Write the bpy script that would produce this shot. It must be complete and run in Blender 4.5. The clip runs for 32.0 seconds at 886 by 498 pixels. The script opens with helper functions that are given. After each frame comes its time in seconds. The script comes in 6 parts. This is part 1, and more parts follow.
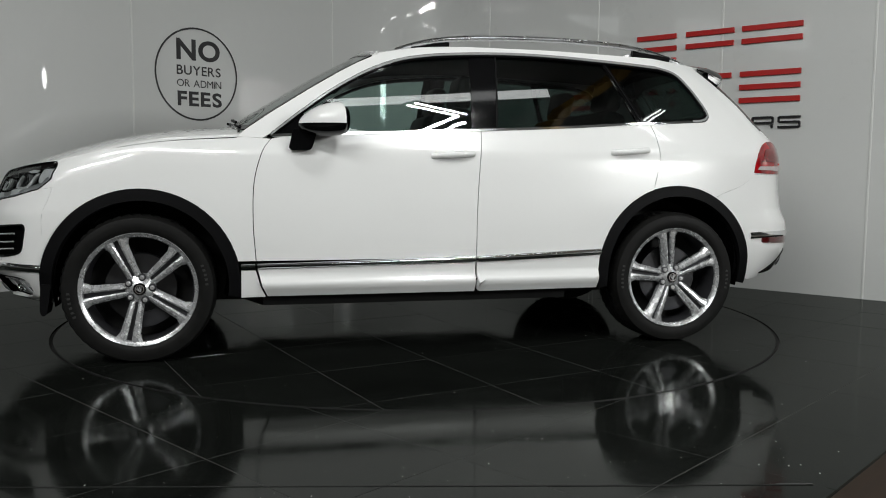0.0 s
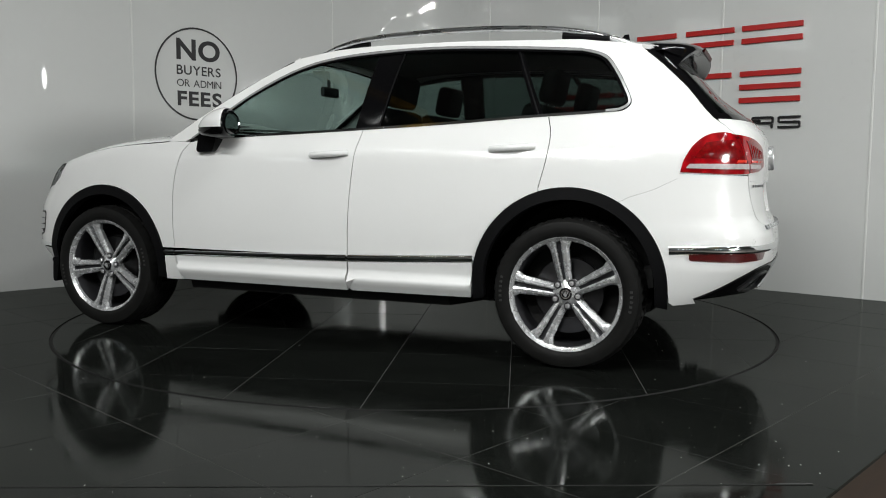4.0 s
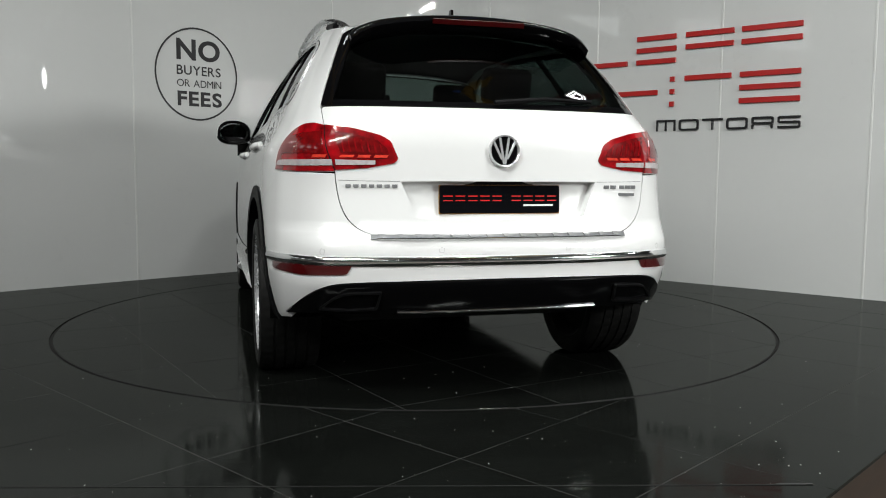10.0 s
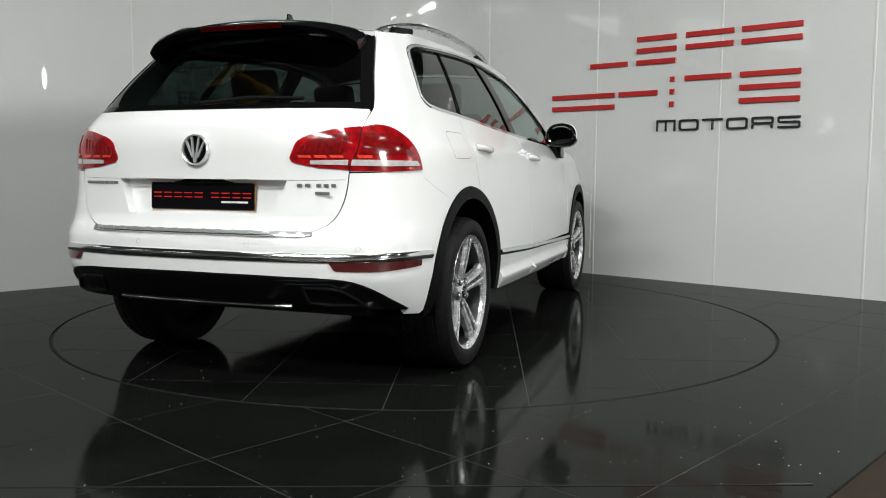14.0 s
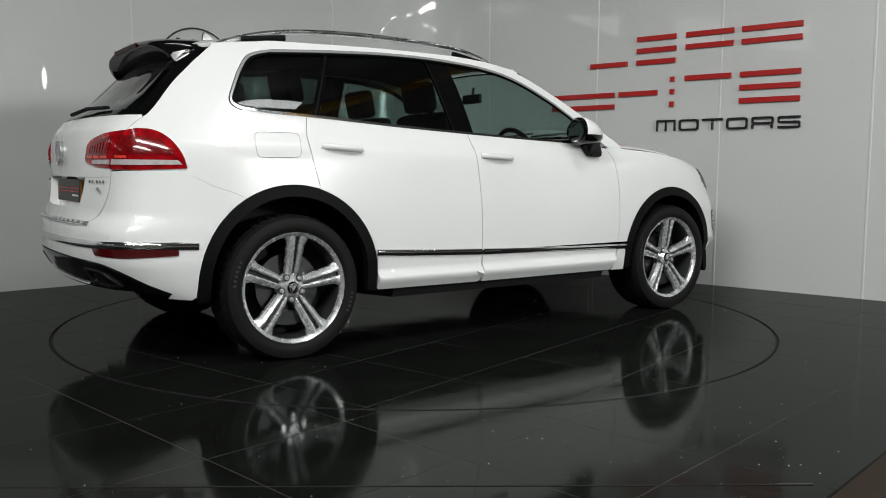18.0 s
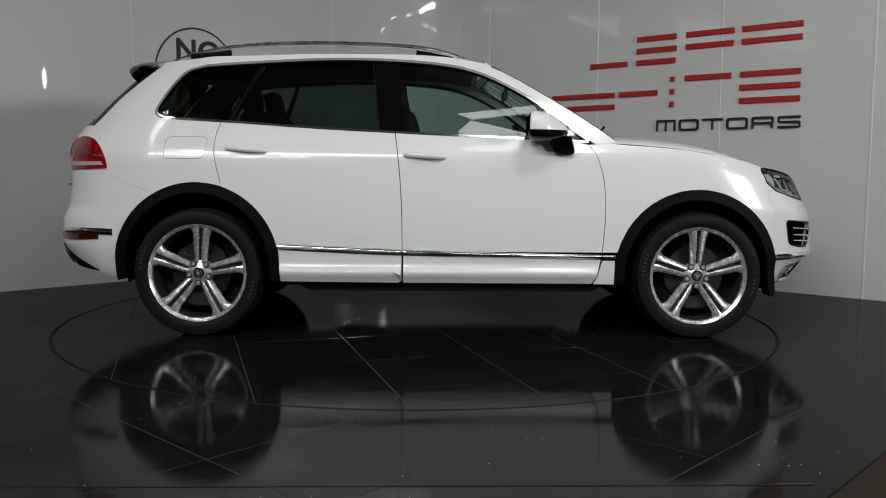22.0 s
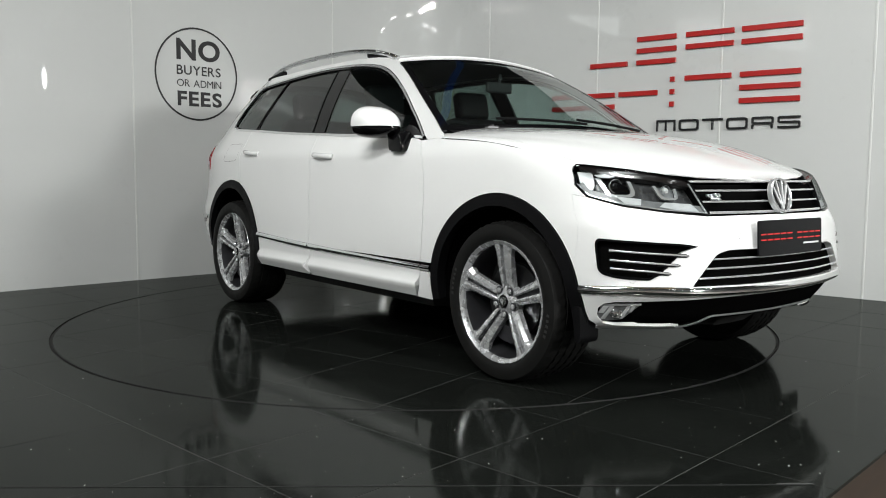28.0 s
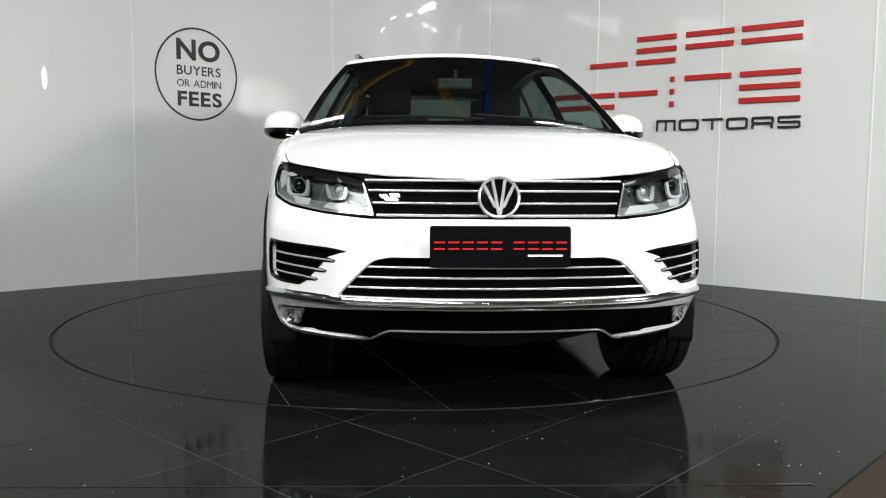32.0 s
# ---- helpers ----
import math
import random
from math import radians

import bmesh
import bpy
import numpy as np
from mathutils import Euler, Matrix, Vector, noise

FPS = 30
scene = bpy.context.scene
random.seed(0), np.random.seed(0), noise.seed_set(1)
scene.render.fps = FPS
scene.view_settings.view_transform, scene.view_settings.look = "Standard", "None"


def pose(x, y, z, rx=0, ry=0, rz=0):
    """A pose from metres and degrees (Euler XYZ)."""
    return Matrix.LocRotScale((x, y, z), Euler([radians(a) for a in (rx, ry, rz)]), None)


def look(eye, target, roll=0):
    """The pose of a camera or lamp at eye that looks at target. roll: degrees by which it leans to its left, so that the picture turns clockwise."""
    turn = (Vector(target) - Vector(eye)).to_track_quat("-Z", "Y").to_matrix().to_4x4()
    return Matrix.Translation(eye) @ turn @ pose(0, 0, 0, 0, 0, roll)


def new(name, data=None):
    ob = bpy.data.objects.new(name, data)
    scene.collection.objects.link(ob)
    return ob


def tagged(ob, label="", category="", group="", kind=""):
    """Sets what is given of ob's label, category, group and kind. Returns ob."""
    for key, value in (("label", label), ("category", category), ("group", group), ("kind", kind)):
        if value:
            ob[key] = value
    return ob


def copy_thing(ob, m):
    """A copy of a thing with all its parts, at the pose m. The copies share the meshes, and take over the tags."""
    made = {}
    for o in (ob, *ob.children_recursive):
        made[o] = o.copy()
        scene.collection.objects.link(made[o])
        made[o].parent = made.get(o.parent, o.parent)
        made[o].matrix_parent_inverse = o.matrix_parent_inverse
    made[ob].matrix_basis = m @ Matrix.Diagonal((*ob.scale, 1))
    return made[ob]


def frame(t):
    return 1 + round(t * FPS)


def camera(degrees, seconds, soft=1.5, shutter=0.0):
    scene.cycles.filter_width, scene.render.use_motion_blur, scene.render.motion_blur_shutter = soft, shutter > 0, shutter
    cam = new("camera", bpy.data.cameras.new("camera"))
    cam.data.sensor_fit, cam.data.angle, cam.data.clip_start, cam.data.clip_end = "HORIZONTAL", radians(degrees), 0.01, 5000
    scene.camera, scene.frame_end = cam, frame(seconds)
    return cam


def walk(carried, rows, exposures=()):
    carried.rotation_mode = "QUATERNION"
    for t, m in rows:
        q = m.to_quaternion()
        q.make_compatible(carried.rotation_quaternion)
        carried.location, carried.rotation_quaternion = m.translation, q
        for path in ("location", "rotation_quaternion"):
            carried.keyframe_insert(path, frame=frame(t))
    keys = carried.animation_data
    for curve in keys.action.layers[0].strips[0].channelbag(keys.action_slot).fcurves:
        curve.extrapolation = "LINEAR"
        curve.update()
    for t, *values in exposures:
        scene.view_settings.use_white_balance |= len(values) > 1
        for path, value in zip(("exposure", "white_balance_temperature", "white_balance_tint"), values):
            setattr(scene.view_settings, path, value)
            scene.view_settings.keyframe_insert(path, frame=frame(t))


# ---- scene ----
from mathutils.geometry import delaunay_2d_cdt

# One fixed camera before a motor-show turntable whose axis is the world's z axis.
cam = camera(56.08, 32.0, 1.0)
TILT, YAW, ROLL = radians(5.308), radians(1.645), 0.424
EYE = Vector((0.0, -5.5207, 0.960))
AIM = EYE + Vector((math.sin(YAW) * math.cos(TILT), math.cos(YAW) * math.cos(TILT), -math.sin(TILT)))
HERE = look(EYE, AIM, ROLL)
walk(cam, [(0, HERE), (32, HERE)], [(0, -0.58), (2, -0.54), (3, -0.46), (6, 0.15), (7, 0.13), (8, -0.1), (9, -0.16), (13, 0.0), (14, 0.05), (17, -0.09), (18, -0.34), (19, -0.64), (20, -0.82), (22, -0.8), (23, -0.74), (25, -0.6), (28, 0.21), (30, 0.09), (31, 0.13), (32, 0.42)])


def heading(t):
    """The turntable's turn in degrees: an even speed, with the drive easing off at the very end."""
    return 191.24 - 8.738 * min(t, 31.88)


# ---- light: a dim hall with fluorescent lamps overhead ----
world = bpy.data.worlds.new("hall")
world.use_nodes = True
world.node_tree.nodes["Background"].inputs[0].default_value = (0.55, 0.6, 0.58, 1)
world.node_tree.nodes["Background"].inputs[1].default_value = 0.02
scene.world = world


def area_lamp(name, at, to, sx, sy, power, colour=(0.985, 1.0, 0.98)):
    data = bpy.data.lights.new(name, "AREA")
    data.shape, data.size, data.size_y, data.energy, data.color = "RECTANGLE", sx, sy, power, colour
    ob = new(name, data)
    ob.matrix_world = look(at, to)
    return ob


# Two unseen strip lamps, added to balance the car against the walls.
for lx, ly, lz, power, ax, ay in ((-2.0, -6.1, 5.0, 140, 0.8, -0.3), (-4.4, -9.4, 5.3, 105, 0.9, -0.8)):
    lamp = area_lamp("hall_lamp", (lx, ly, lz), (ax, ay, 0), 4.2, 0.16, power)
    lamp.data.spread = radians(128)
# an added, unseen key lamp at the right, inferred from the left wall's shadow
area_lamp("added_key_lamp", (6.3, -6.3, 2.7), (-1.2, 0.5, 1.0), 1.3, 0.9, 310)
# a twin-tube fitting hung slantwise over the front of the stage
for k in (-0.5, 0.5):
    lamp = area_lamp("tube_lamp", (1.57, -3.38, 4.9), (1.57, -3.38, 0), 0.80, 0.045, 40)
    lamp.matrix_world = pose(1.57, -3.38, 4.9, 0, 0, -25) @ pose(0, 0.13 * k, 0)
    lamp.data.spread = radians(150)

# ---- materials ----


def mat(name, colour, rough=0.5, metal=0.0, coat=0.0, noise_scale=0.0, vary=0.0, bump=0.0, rough_vary=0.0, spec=0.5, stretch=(1, 1, 1), per_object=0.0):
    """A principled surface with two scales of variation in colour and roughness and a fine relief."""
    m = bpy.data.materials.new(name)
    m.use_nodes = True
    nt = m.node_tree
    n, lk = nt.nodes, nt.links
    b = n["Principled BSDF"]
    b.inputs["Base Color"].default_value = (*colour, 1)
    b.inputs["Roughness"].default_value = rough
    b.inputs["Metallic"].default_value = metal
    b.inputs["Coat Weight"].default_value = coat
    b.inputs["Coat Roughness"].default_value = 0.015
    b.inputs["Specular IOR Level"].default_value = spec
    if noise_scale:
        tc = n.new("ShaderNodeTexCoord")
        mp = n.new("ShaderNodeMapping")
        mp.inputs["Scale"].default_value = stretch
        lk.new(tc.outputs["Object"], mp.inputs["Vector"])
        big, small = n.new("ShaderNodeTexNoise"), n.new("ShaderNodeTexNoise")
        big.inputs["Scale"].default_value, small.inputs["Scale"].default_value = noise_scale, noise_scale * 17
        big.inputs["Detail"].default_value, small.inputs["Detail"].default_value = 5, 3
        for t in (big, small):
            lk.new(mp.outputs["Vector"], t.inputs["Vector"])
        mix = n.new("ShaderNodeMath")
        mix.operation = "MULTIPLY_ADD"
        mix.inputs[1].default_value = 0.35
        lk.new(small.outputs["Fac"], mix.inputs[0])
        lk.new(big.outputs["Fac"], mix.inputs[2])
        if per_object:
            oi = n.new("ShaderNodeObjectInfo")
            add = n.new("ShaderNodeMath")
            add.operation = "MULTIPLY_ADD"
            add.inputs[1].default_value = per_object
            lk.new(oi.outputs["Random"], add.inputs[0])
            lk.new(mix.outputs[0], add.inputs[2])
            mix = add
        if vary:
            ramp = n.new("ShaderNodeMapRange")
            ramp.inputs[1].default_value, ramp.inputs[2].default_value = 0.35, 1.0
            ramp.inputs[3].default_value, ramp.inputs[4].default_value = 1 - vary, 1 + vary
            lk.new(mix.outputs[0], ramp.inputs[0])
            hsv = n.new("ShaderNodeHueSaturation")
            hsv.inputs["Color"].default_value = (*colour, 1)
            lk.new(ramp.outputs[0], hsv.inputs["Value"])
            lk.new(hsv.outputs[0], b.inputs["Base Color"])
        if rough_vary:
            rr = n.new("ShaderNodeMapRange")
            rr.inputs[1].default_value, rr.inputs[2].default_value = 0.35, 1.0
            rr.inputs[3].default_value, rr.inputs[4].default_value = max(rough - rough_vary, 0.01), rough + rough_vary
            lk.new(mix.outputs[0], rr.inputs[0])
            lk.new(rr.outputs[0], b.inputs["Roughness"])
        if bump:
            bp = n.new("ShaderNodeBump")
            bp.inputs["Strength"].default_value, bp.inputs["Distance"].default_value = bump, 0.004
            lk.new(mix.outputs[0], bp.inputs["Height"])
            lk.new(bp.outputs[0], b.inputs["Normal"])
    return m


def glass(name, tint, gloss=1.0, rough=0.0, face=0.085):
    """A thin tinted pane: it lets light through in its tint and mirrors by Fresnel."""
    m = bpy.data.materials.new(name)
    m.use_nodes = True
    n, lk = m.node_tree.nodes, m.node_tree.links
    n.remove(n["Principled BSDF"])
    tr, gl, mx = n.new("ShaderNodeBsdfTransparent"), n.new("ShaderNodeBsdfGlossy"), n.new("ShaderNodeMixShader")
    tr.inputs[0].default_value = (*tint, 1)
    gl.inputs[0].default_value, gl.inputs["Roughness"].default_value = (gloss, gloss, gloss, 1), rough
    lw, po, ma = n.new("ShaderNodeLayerWeight"), n.new("ShaderNodeMath"), n.new("ShaderNodeMath")
    lw.inputs["Blend"].default_value = 0.5
    po.operation, po.inputs[1].default_value = "POWER", 5.0
    ma.operation, ma.inputs[1].default_value, ma.inputs[2].default_value = "MULTIPLY_ADD", 0.9, face
    lk.new(lw.outputs["Facing"], po.inputs[0])
    lk.new(po.outputs[0], ma.inputs[0])
    lk.new(ma.outputs[0], mx.inputs[0])
    lk.new(tr.outputs[0], mx.inputs[1])
    lk.new(gl.outputs[0], mx.inputs[2])
    lk.new(mx.outputs[0], n["Material Output"].inputs[0])
    return m


def glow(name, colour, strength):
    m = bpy.data.materials.new(name)
    m.use_nodes = True
    b = m.node_tree.nodes["Principled BSDF"]
    b.inputs["Base Color"].default_value = (0.8, 0.8, 0.8, 1)
    b.inputs["Emission Color"].default_value, b.inputs["Emission Strength"].default_value = (*colour, 1), strength
    return m


WHITE = mat("white car paint", (0.81, 0.815, 0.81), 0.22, coat=1.0, noise_scale=3, vary=0.012, rough_vary=0.03)
BLACK_PLASTIC = mat("black grained plastic", (0.0045, 0.0045, 0.005), 0.5, noise_scale=60, vary=0.2, bump=0.25, rough_vary=0.1, spec=0.08)
GLOSS_BLACK = mat("gloss black trim", (0.003, 0.003, 0.0034), 0.08, noise_scale=9, rough_vary=0.03, spec=0.25)
CHROME = mat("chrome", (0.88, 0.89, 0.90), 0.09, metal=1.0, noise_scale=14, rough_vary=0.03)
SATIN = mat("satin aluminium", (0.62, 0.63, 0.64), 0.28, metal=1.0, noise_scale=30, vary=0.05, rough_vary=0.06, stretch=(0.2, 1, 1))
ALLOY = mat("silver alloy paint", (0.66, 0.67, 0.68), 0.27, metal=0.68, coat=0.3, noise_scale=25, vary=0.05, rough_vary=0.05)
# Darker copy of ALLOY: the shade inside the wheel is put into its colour.
ALLOY_DARK = mat("alloy with recess shade in its colour", (0.05, 0.05, 0.055), 0.4, metal=0.6, noise_scale=25, vary=0.1)
RUBBER = mat("tyre rubber", (0.008, 0.008, 0.0077), 0.55, noise_scale=22, vary=0.3, bump=0.2, rough_vary=0.12, spec=0.14)
TYRE_PRINT = mat("worn grey tyre print", (0.022, 0.022, 0.021), 0.7, noise_scale=120, vary=0.6)
STEEL = mat("dull steel", (0.07, 0.07, 0.073), 0.38, metal=1.0, noise_scale=20, vary=0.2, rough_vary=0.1)
LINER = mat("black felt wheel liner", (0.0025, 0.0025, 0.0025), 0.95, noise_scale=70, vary=0.4, bump=0.2, spec=0.0)
DARK = mat("dark underbody", (0.006, 0.006, 0.006), 0.85, noise_scale=8, vary=0.3)
CABIN = mat("dark cabin trim", (0.014, 0.014, 0.015), 0.6, noise_scale=12, vary=0.2, bump=0.1)
LEATHER = mat("black seat leather", (0.0045, 0.0045, 0.005), 0.6, noise_scale=30, vary=0.2, bump=0.3, spec=0.2)
PANE = glass("clear green glass", (0.55, 0.66, 0.63), 0.9)
PANE_MID = glass("green heated glass", (0.13, 0.165, 0.155), 0.9, 0.0, 0.06)
PANE_DARK = glass("privacy glass", (0.20, 0.26, 0.245), 0.9, 0.0, 0.075)
LENS = glass("clear lamp lens", (0.85, 0.87, 0.87), 0.12, 0.05, 0.03)
RED_LENS = mat("red lamp lens", (0.26, 0.002, 0.005), 0.12, coat=0.7, noise_scale=22, vary=0.8)
RED_CHAMBER = mat("deep red lamp chamber", (0.15, 0.002, 0.003), 0.15, coat=0.8, noise_scale=45, vary=0.6)
RED_DEEP = mat("dark red reflector", (0.06, 0.001, 0.002), 0.15, coat=1.0, noise_scale=60, vary=0.3)
CLEAR_STRIP = mat("clear lamp strip", (0.46, 0.42, 0.42), 0.15, coat=1.0, noise_scale=60, vary=0.2)
LAMP_SILVER = mat("lamp reflector", (0.55, 0.56, 0.57), 0.36, metal=0.25, noise_scale=30, vary=0.1, rough_vary=0.08)
LAMP_GREY = mat("grey lamp insert", (0.20, 0.205, 0.21), 0.34, metal=0.35, noise_scale=40, vary=0.25, rough_vary=0.08)
SCREEN = glass("laminated screen", (0.66, 0.76, 0.73), 0.95, 0.0, 0.15)
PLATE_BLACK = mat("glossy black plate", (0.004, 0.004, 0.005), 0.1, coat=0.0, noise_scale=10, rough_vary=0.03, spec=0.12)
PLATE_AMBER = mat("amber plate edge", (0.28, 0.13, 0.02), 0.4, noise_scale=20, vary=0.1)
RED_INK = mat("red print", (0.60, 0.012, 0.012), 0.35, noise_scale=30, vary=0.08)
WHITE_INK = mat("white print", (0.75, 0.75, 0.75), 0.4, noise_scale=30, vary=0.05)


def polished(name, colour, rough, gloss):
    """Worn polished stone: a dark body under a thin sharp gloss, with stains and per-piece variation."""
    m = mat(name, colour, 0.6, noise_scale=2.2, vary=0.4, per_object=0.3, spec=0.0)
    n, lk = m.node_tree.nodes, m.node_tree.links
    b = n["Principled BSDF"]
    gl, fr, mul, mx = n.new("ShaderNodeBsdfGlossy"), n.new("ShaderNodeFresnel"), n.new("ShaderNodeMath"), n.new("ShaderNodeMixShader")
    tc, sm, rr = n.new("ShaderNodeTexCoord"), n.new("ShaderNodeTexNoise"), n.new("ShaderNodeMapRange")
    sm.inputs["Scale"].default_value, sm.inputs["Detail"].default_value = 3.1, 6
    lk.new(tc.outputs["Object"], sm.inputs["Vector"])
    rr.inputs[1].default_value, rr.inputs[2].default_value, rr.inputs[3].default_value, rr.inputs[4].default_value = 0.35, 0.7, rough * 0.7, rough * 1.5
    lk.new(sm.outputs["Fac"], rr.inputs[0])
    lk.new(rr.outputs[0], gl.inputs["Roughness"])
    gl.inputs[0].default_value = (0.97, 1.0, 0.97, 1)
    wave, bp = n.new("ShaderNodeTexNoise"), n.new("ShaderNodeBump")
    wave.inputs["Scale"].default_value, wave.inputs["Detail"].default_value = 6.5, 2
    lk.new(tc.outputs["Object"], wave.inputs["Vector"])
    bp.inputs["Strength"].default_value, bp.inputs["Distance"].default_value = 0.09, 0.004
    lk.new(wave.outputs["Fac"], bp.inputs["Height"])
    lk.new(bp.outputs[0], gl.inputs["Normal"])
    fr.inputs[0].default_value = 1.5
    mul.operation, mul.inputs[1].default_value = "MULTIPLY", gloss
    lk.new(fr.outputs[0], mul.inputs[0])
    lk.new(mul.outputs[0], mx.inputs[0])
    lk.new(b.outputs[0], mx.inputs[1])
    lk.new(gl.outputs[0], mx.inputs[2])
    lk.new(mx.outputs[0], n["Material Output"].inputs[0])
    return m


TILE = polished("polished black granite tile", (0.0055, 0.0062, 0.0055), 0.085, 0.38)
GROUT = mat("grey grout", (0.045, 0.046, 0.044), 0.8, noise_scale=12, vary=0.3, bump=0.2)
GROOVE = mat("black rubber ring", (0.004, 0.004, 0.004), 0.7, noise_scale=20, vary=0.2)
WALL = mat("glossy white wall panel", (0.60, 0.61, 0.60), 0.30, coat=0.9, noise_scale=0.9, vary=0.02, rough_vary=0.05, bump=0.006, spec=0.15)
STRIP = mat("white joint strip", (0.66, 0.67, 0.65), 0.28, noise_scale=6, vary=0.04)
SIGN_RED = mat("red sign acrylic", (0.40, 0.014, 0.012), 0.3, noise_scale=8, vary=0.06)
SIGN_BLACK = mat("black sign acrylic", (0.010, 0.010, 0.011), 0.3, noise_scale=8, vary=0.1)
VINYL = mat("black vinyl", (0.014, 0.014, 0.015), 0.35, noise_scale=12, vary=0.1)
WOOD = mat("dark stained plywood", (0.03, 0.016, 0.008), 0.6, noise_scale=4, vary=0.3, bump=0.1, stretch=(1, 1, 6))
VOID = mat("matt black grille mesh", (0.003, 0.003, 0.003), 0.9, noise_scale=80, vary=0.4, spec=0.0)
ROOF = mat("grey hall roof sheet", (0.10, 0.10, 0.098), 0.7, noise_scale=1.1, vary=0.3)
HALL_DARK = mat("grey painted hall wall", (0.36, 0.365, 0.36), 0.8, noise_scale=1.5, vary=0.3)
HALL_LIGHT = mat("upper hall cladding", (0.14, 0.145, 0.14), 0.7, noise_scale=1.2, vary=0.2)
CONCRETE = mat("worn concrete", (0.14, 0.125, 0.11), 0.5, noise_scale=1.5, vary=0.4, rough_vary=0.15)
YELLOW = mat("yellow beam paint", (0.32, 0.19, 0.03), 0.45, noise_scale=4, vary=0.2)
BLUE = mat("blue post paint", (0.03, 0.10, 0.42), 0.45, noise_scale=4, vary=0.2)
RING_GLOW = glow("ring lamp diffuser", (0.92, 1.0, 0.98), 45.0)
ROOF_LIGHT = glow("translucent roof light", (0.97, 1.0, 0.99), 7.0)
TUBE_GLOW = glow("fluorescent tube", (0.97, 1.0, 0.98), 22.0)
PENDANT_GLOW = glow("pendant lamp diffuser", (0.97, 1.0, 0.99), 3.5)
DAY_PANE = glow("daylight in a hall window", (0.96, 1.0, 1.0), 2.2)
EMBLEM = mat("polished silver emblem", (0.74, 0.75, 0.76), 0.2, metal=0.68, coat=0.5, noise_scale=40, rough_vary=0.05)
LAMP_DARK = mat("smoked black lamp bowl", (0.085, 0.085, 0.088), 0.25, metal=0.3, noise_scale=26, vary=0.5, rough_vary=0.08)
LAMP_BROWN = mat("smoked lamp brow", (0.010, 0.008, 0.008), 0.12, coat=0.6, noise_scale=20, vary=0.2)
BRIGHT = mat("bright trim", (0.82, 0.83, 0.84), 0.16, metal=0.72, noise_scale=30, rough_vary=0.05)
MIRROR = mat("mirror glass", (0.30, 0.31, 0.32), 0.02, metal=1.0)
RED_SMOKED = mat("smoked red lens", (0.030, 0.0006, 0.001), 0.3, noise_scale=30, vary=0.3, spec=0.1)
RED_BRIGHT = mat("bright red lens glow", (0.75, 0.05, 0.03), 0.12, coat=1.0, noise_scale=40, vary=0.3)
DUST = mat("pale dust", (0.42, 0.42, 0.40), 0.9, noise_scale=50, vary=0.2)

# ---- mesh helpers ----


def mesh_ob(name, verts, faces, material, parent=None, label="", smooth=False, normals=None):
    me = bpy.data.meshes.new(name)
    me.from_pydata([tuple(v) for v in verts], [], faces)
    me.materials.append(material)
    if smooth or normals is not None:
        me.polygons.foreach_set("use_smooth", [True] * len(me.polygons))
    me.update()
    if normals is not None:
        me.normals_split_custom_set_from_vertices([tuple(v) for v in normals])
    ob = new(name, me)
    if parent:
        ob.parent = parent
    if label:
        ob["label"] = label
    return ob


def part(name, bm, material, parent=None, label="", smooth=False):
    me = bpy.data.meshes.new(name)
    if smooth:
        for f in bm.faces:
            f.smooth = True
    bm.normal_update()
    bm.to_mesh(me)
    bm.free()
    me.materials.append(material)
    if smooth:
        me.set_sharp_from_angle(angle=radians(38))
    ob = new(name, me)
    if parent:
        ob.parent = parent
    if label:
        ob["label"] = label
    return ob


def add_box(bm, sx, sy, sz, m=Matrix(), bevel=0.0, seg=2):
    made = bmesh.ops.create_cube(bm, size=1.0, matrix=m @ Matrix.Diagonal((sx, sy, sz, 1)))
    if bevel:
        edges = list({e for v in made["verts"] for e in v.link_edges})
        bmesh.ops.bevel(bm, geom=edges, offset=bevel, segments=seg, affect="EDGES", profile=0.5)


def add_prism(bm, outline, depth, m=Matrix(), bevel=0.0):
    """A 2D outline in the local x, y plane, drawn out by depth along z."""
    low = [bm.verts.new(m @ Vector((x, y, 0))) for x, y in outline]
    top = [bm.verts.new(m @ Vector((x, y, depth))) for x, y in outline]
    n = len(outline)
    faces = [bm.faces.new(low[::-1]), bm.faces.new(top)]
    for i in range(n):
        faces.append(bm.faces.new((low[i], low[(i + 1) % n], top[(i + 1) % n], top[i])))
    if bevel:
        bmesh.ops.bevel(bm, geom=list(faces[1].edges), offset=bevel, segments=2, affect="EDGES", profile=0.5)
    bmesh.ops.recalc_face_normals(bm, faces=[f for f in bm.faces])


def add_lathe(bm, profile, steps, m=Matrix(), closed=False):
    """A profile of (radius, along) turned about the local x axis."""
    rings = []
    for i in range(steps):
        a = 2 * math.pi * i / steps
        rings.append([bm.verts.new(m @ Vector((h, r * math.cos(a), r * math.sin(a)))) for r, h in profile])
    n = len(profile)
    for i in range(steps):
        a, b = rings[i], rings[(i + 1) % steps]
        for j in range(n if closed else n - 1):
            k = (j + 1) % n
            bm.faces.new((a[j], a[k], b[k], b[j]))
    bmesh.ops.recalc_face_normals(bm, faces=[f for f in bm.faces])


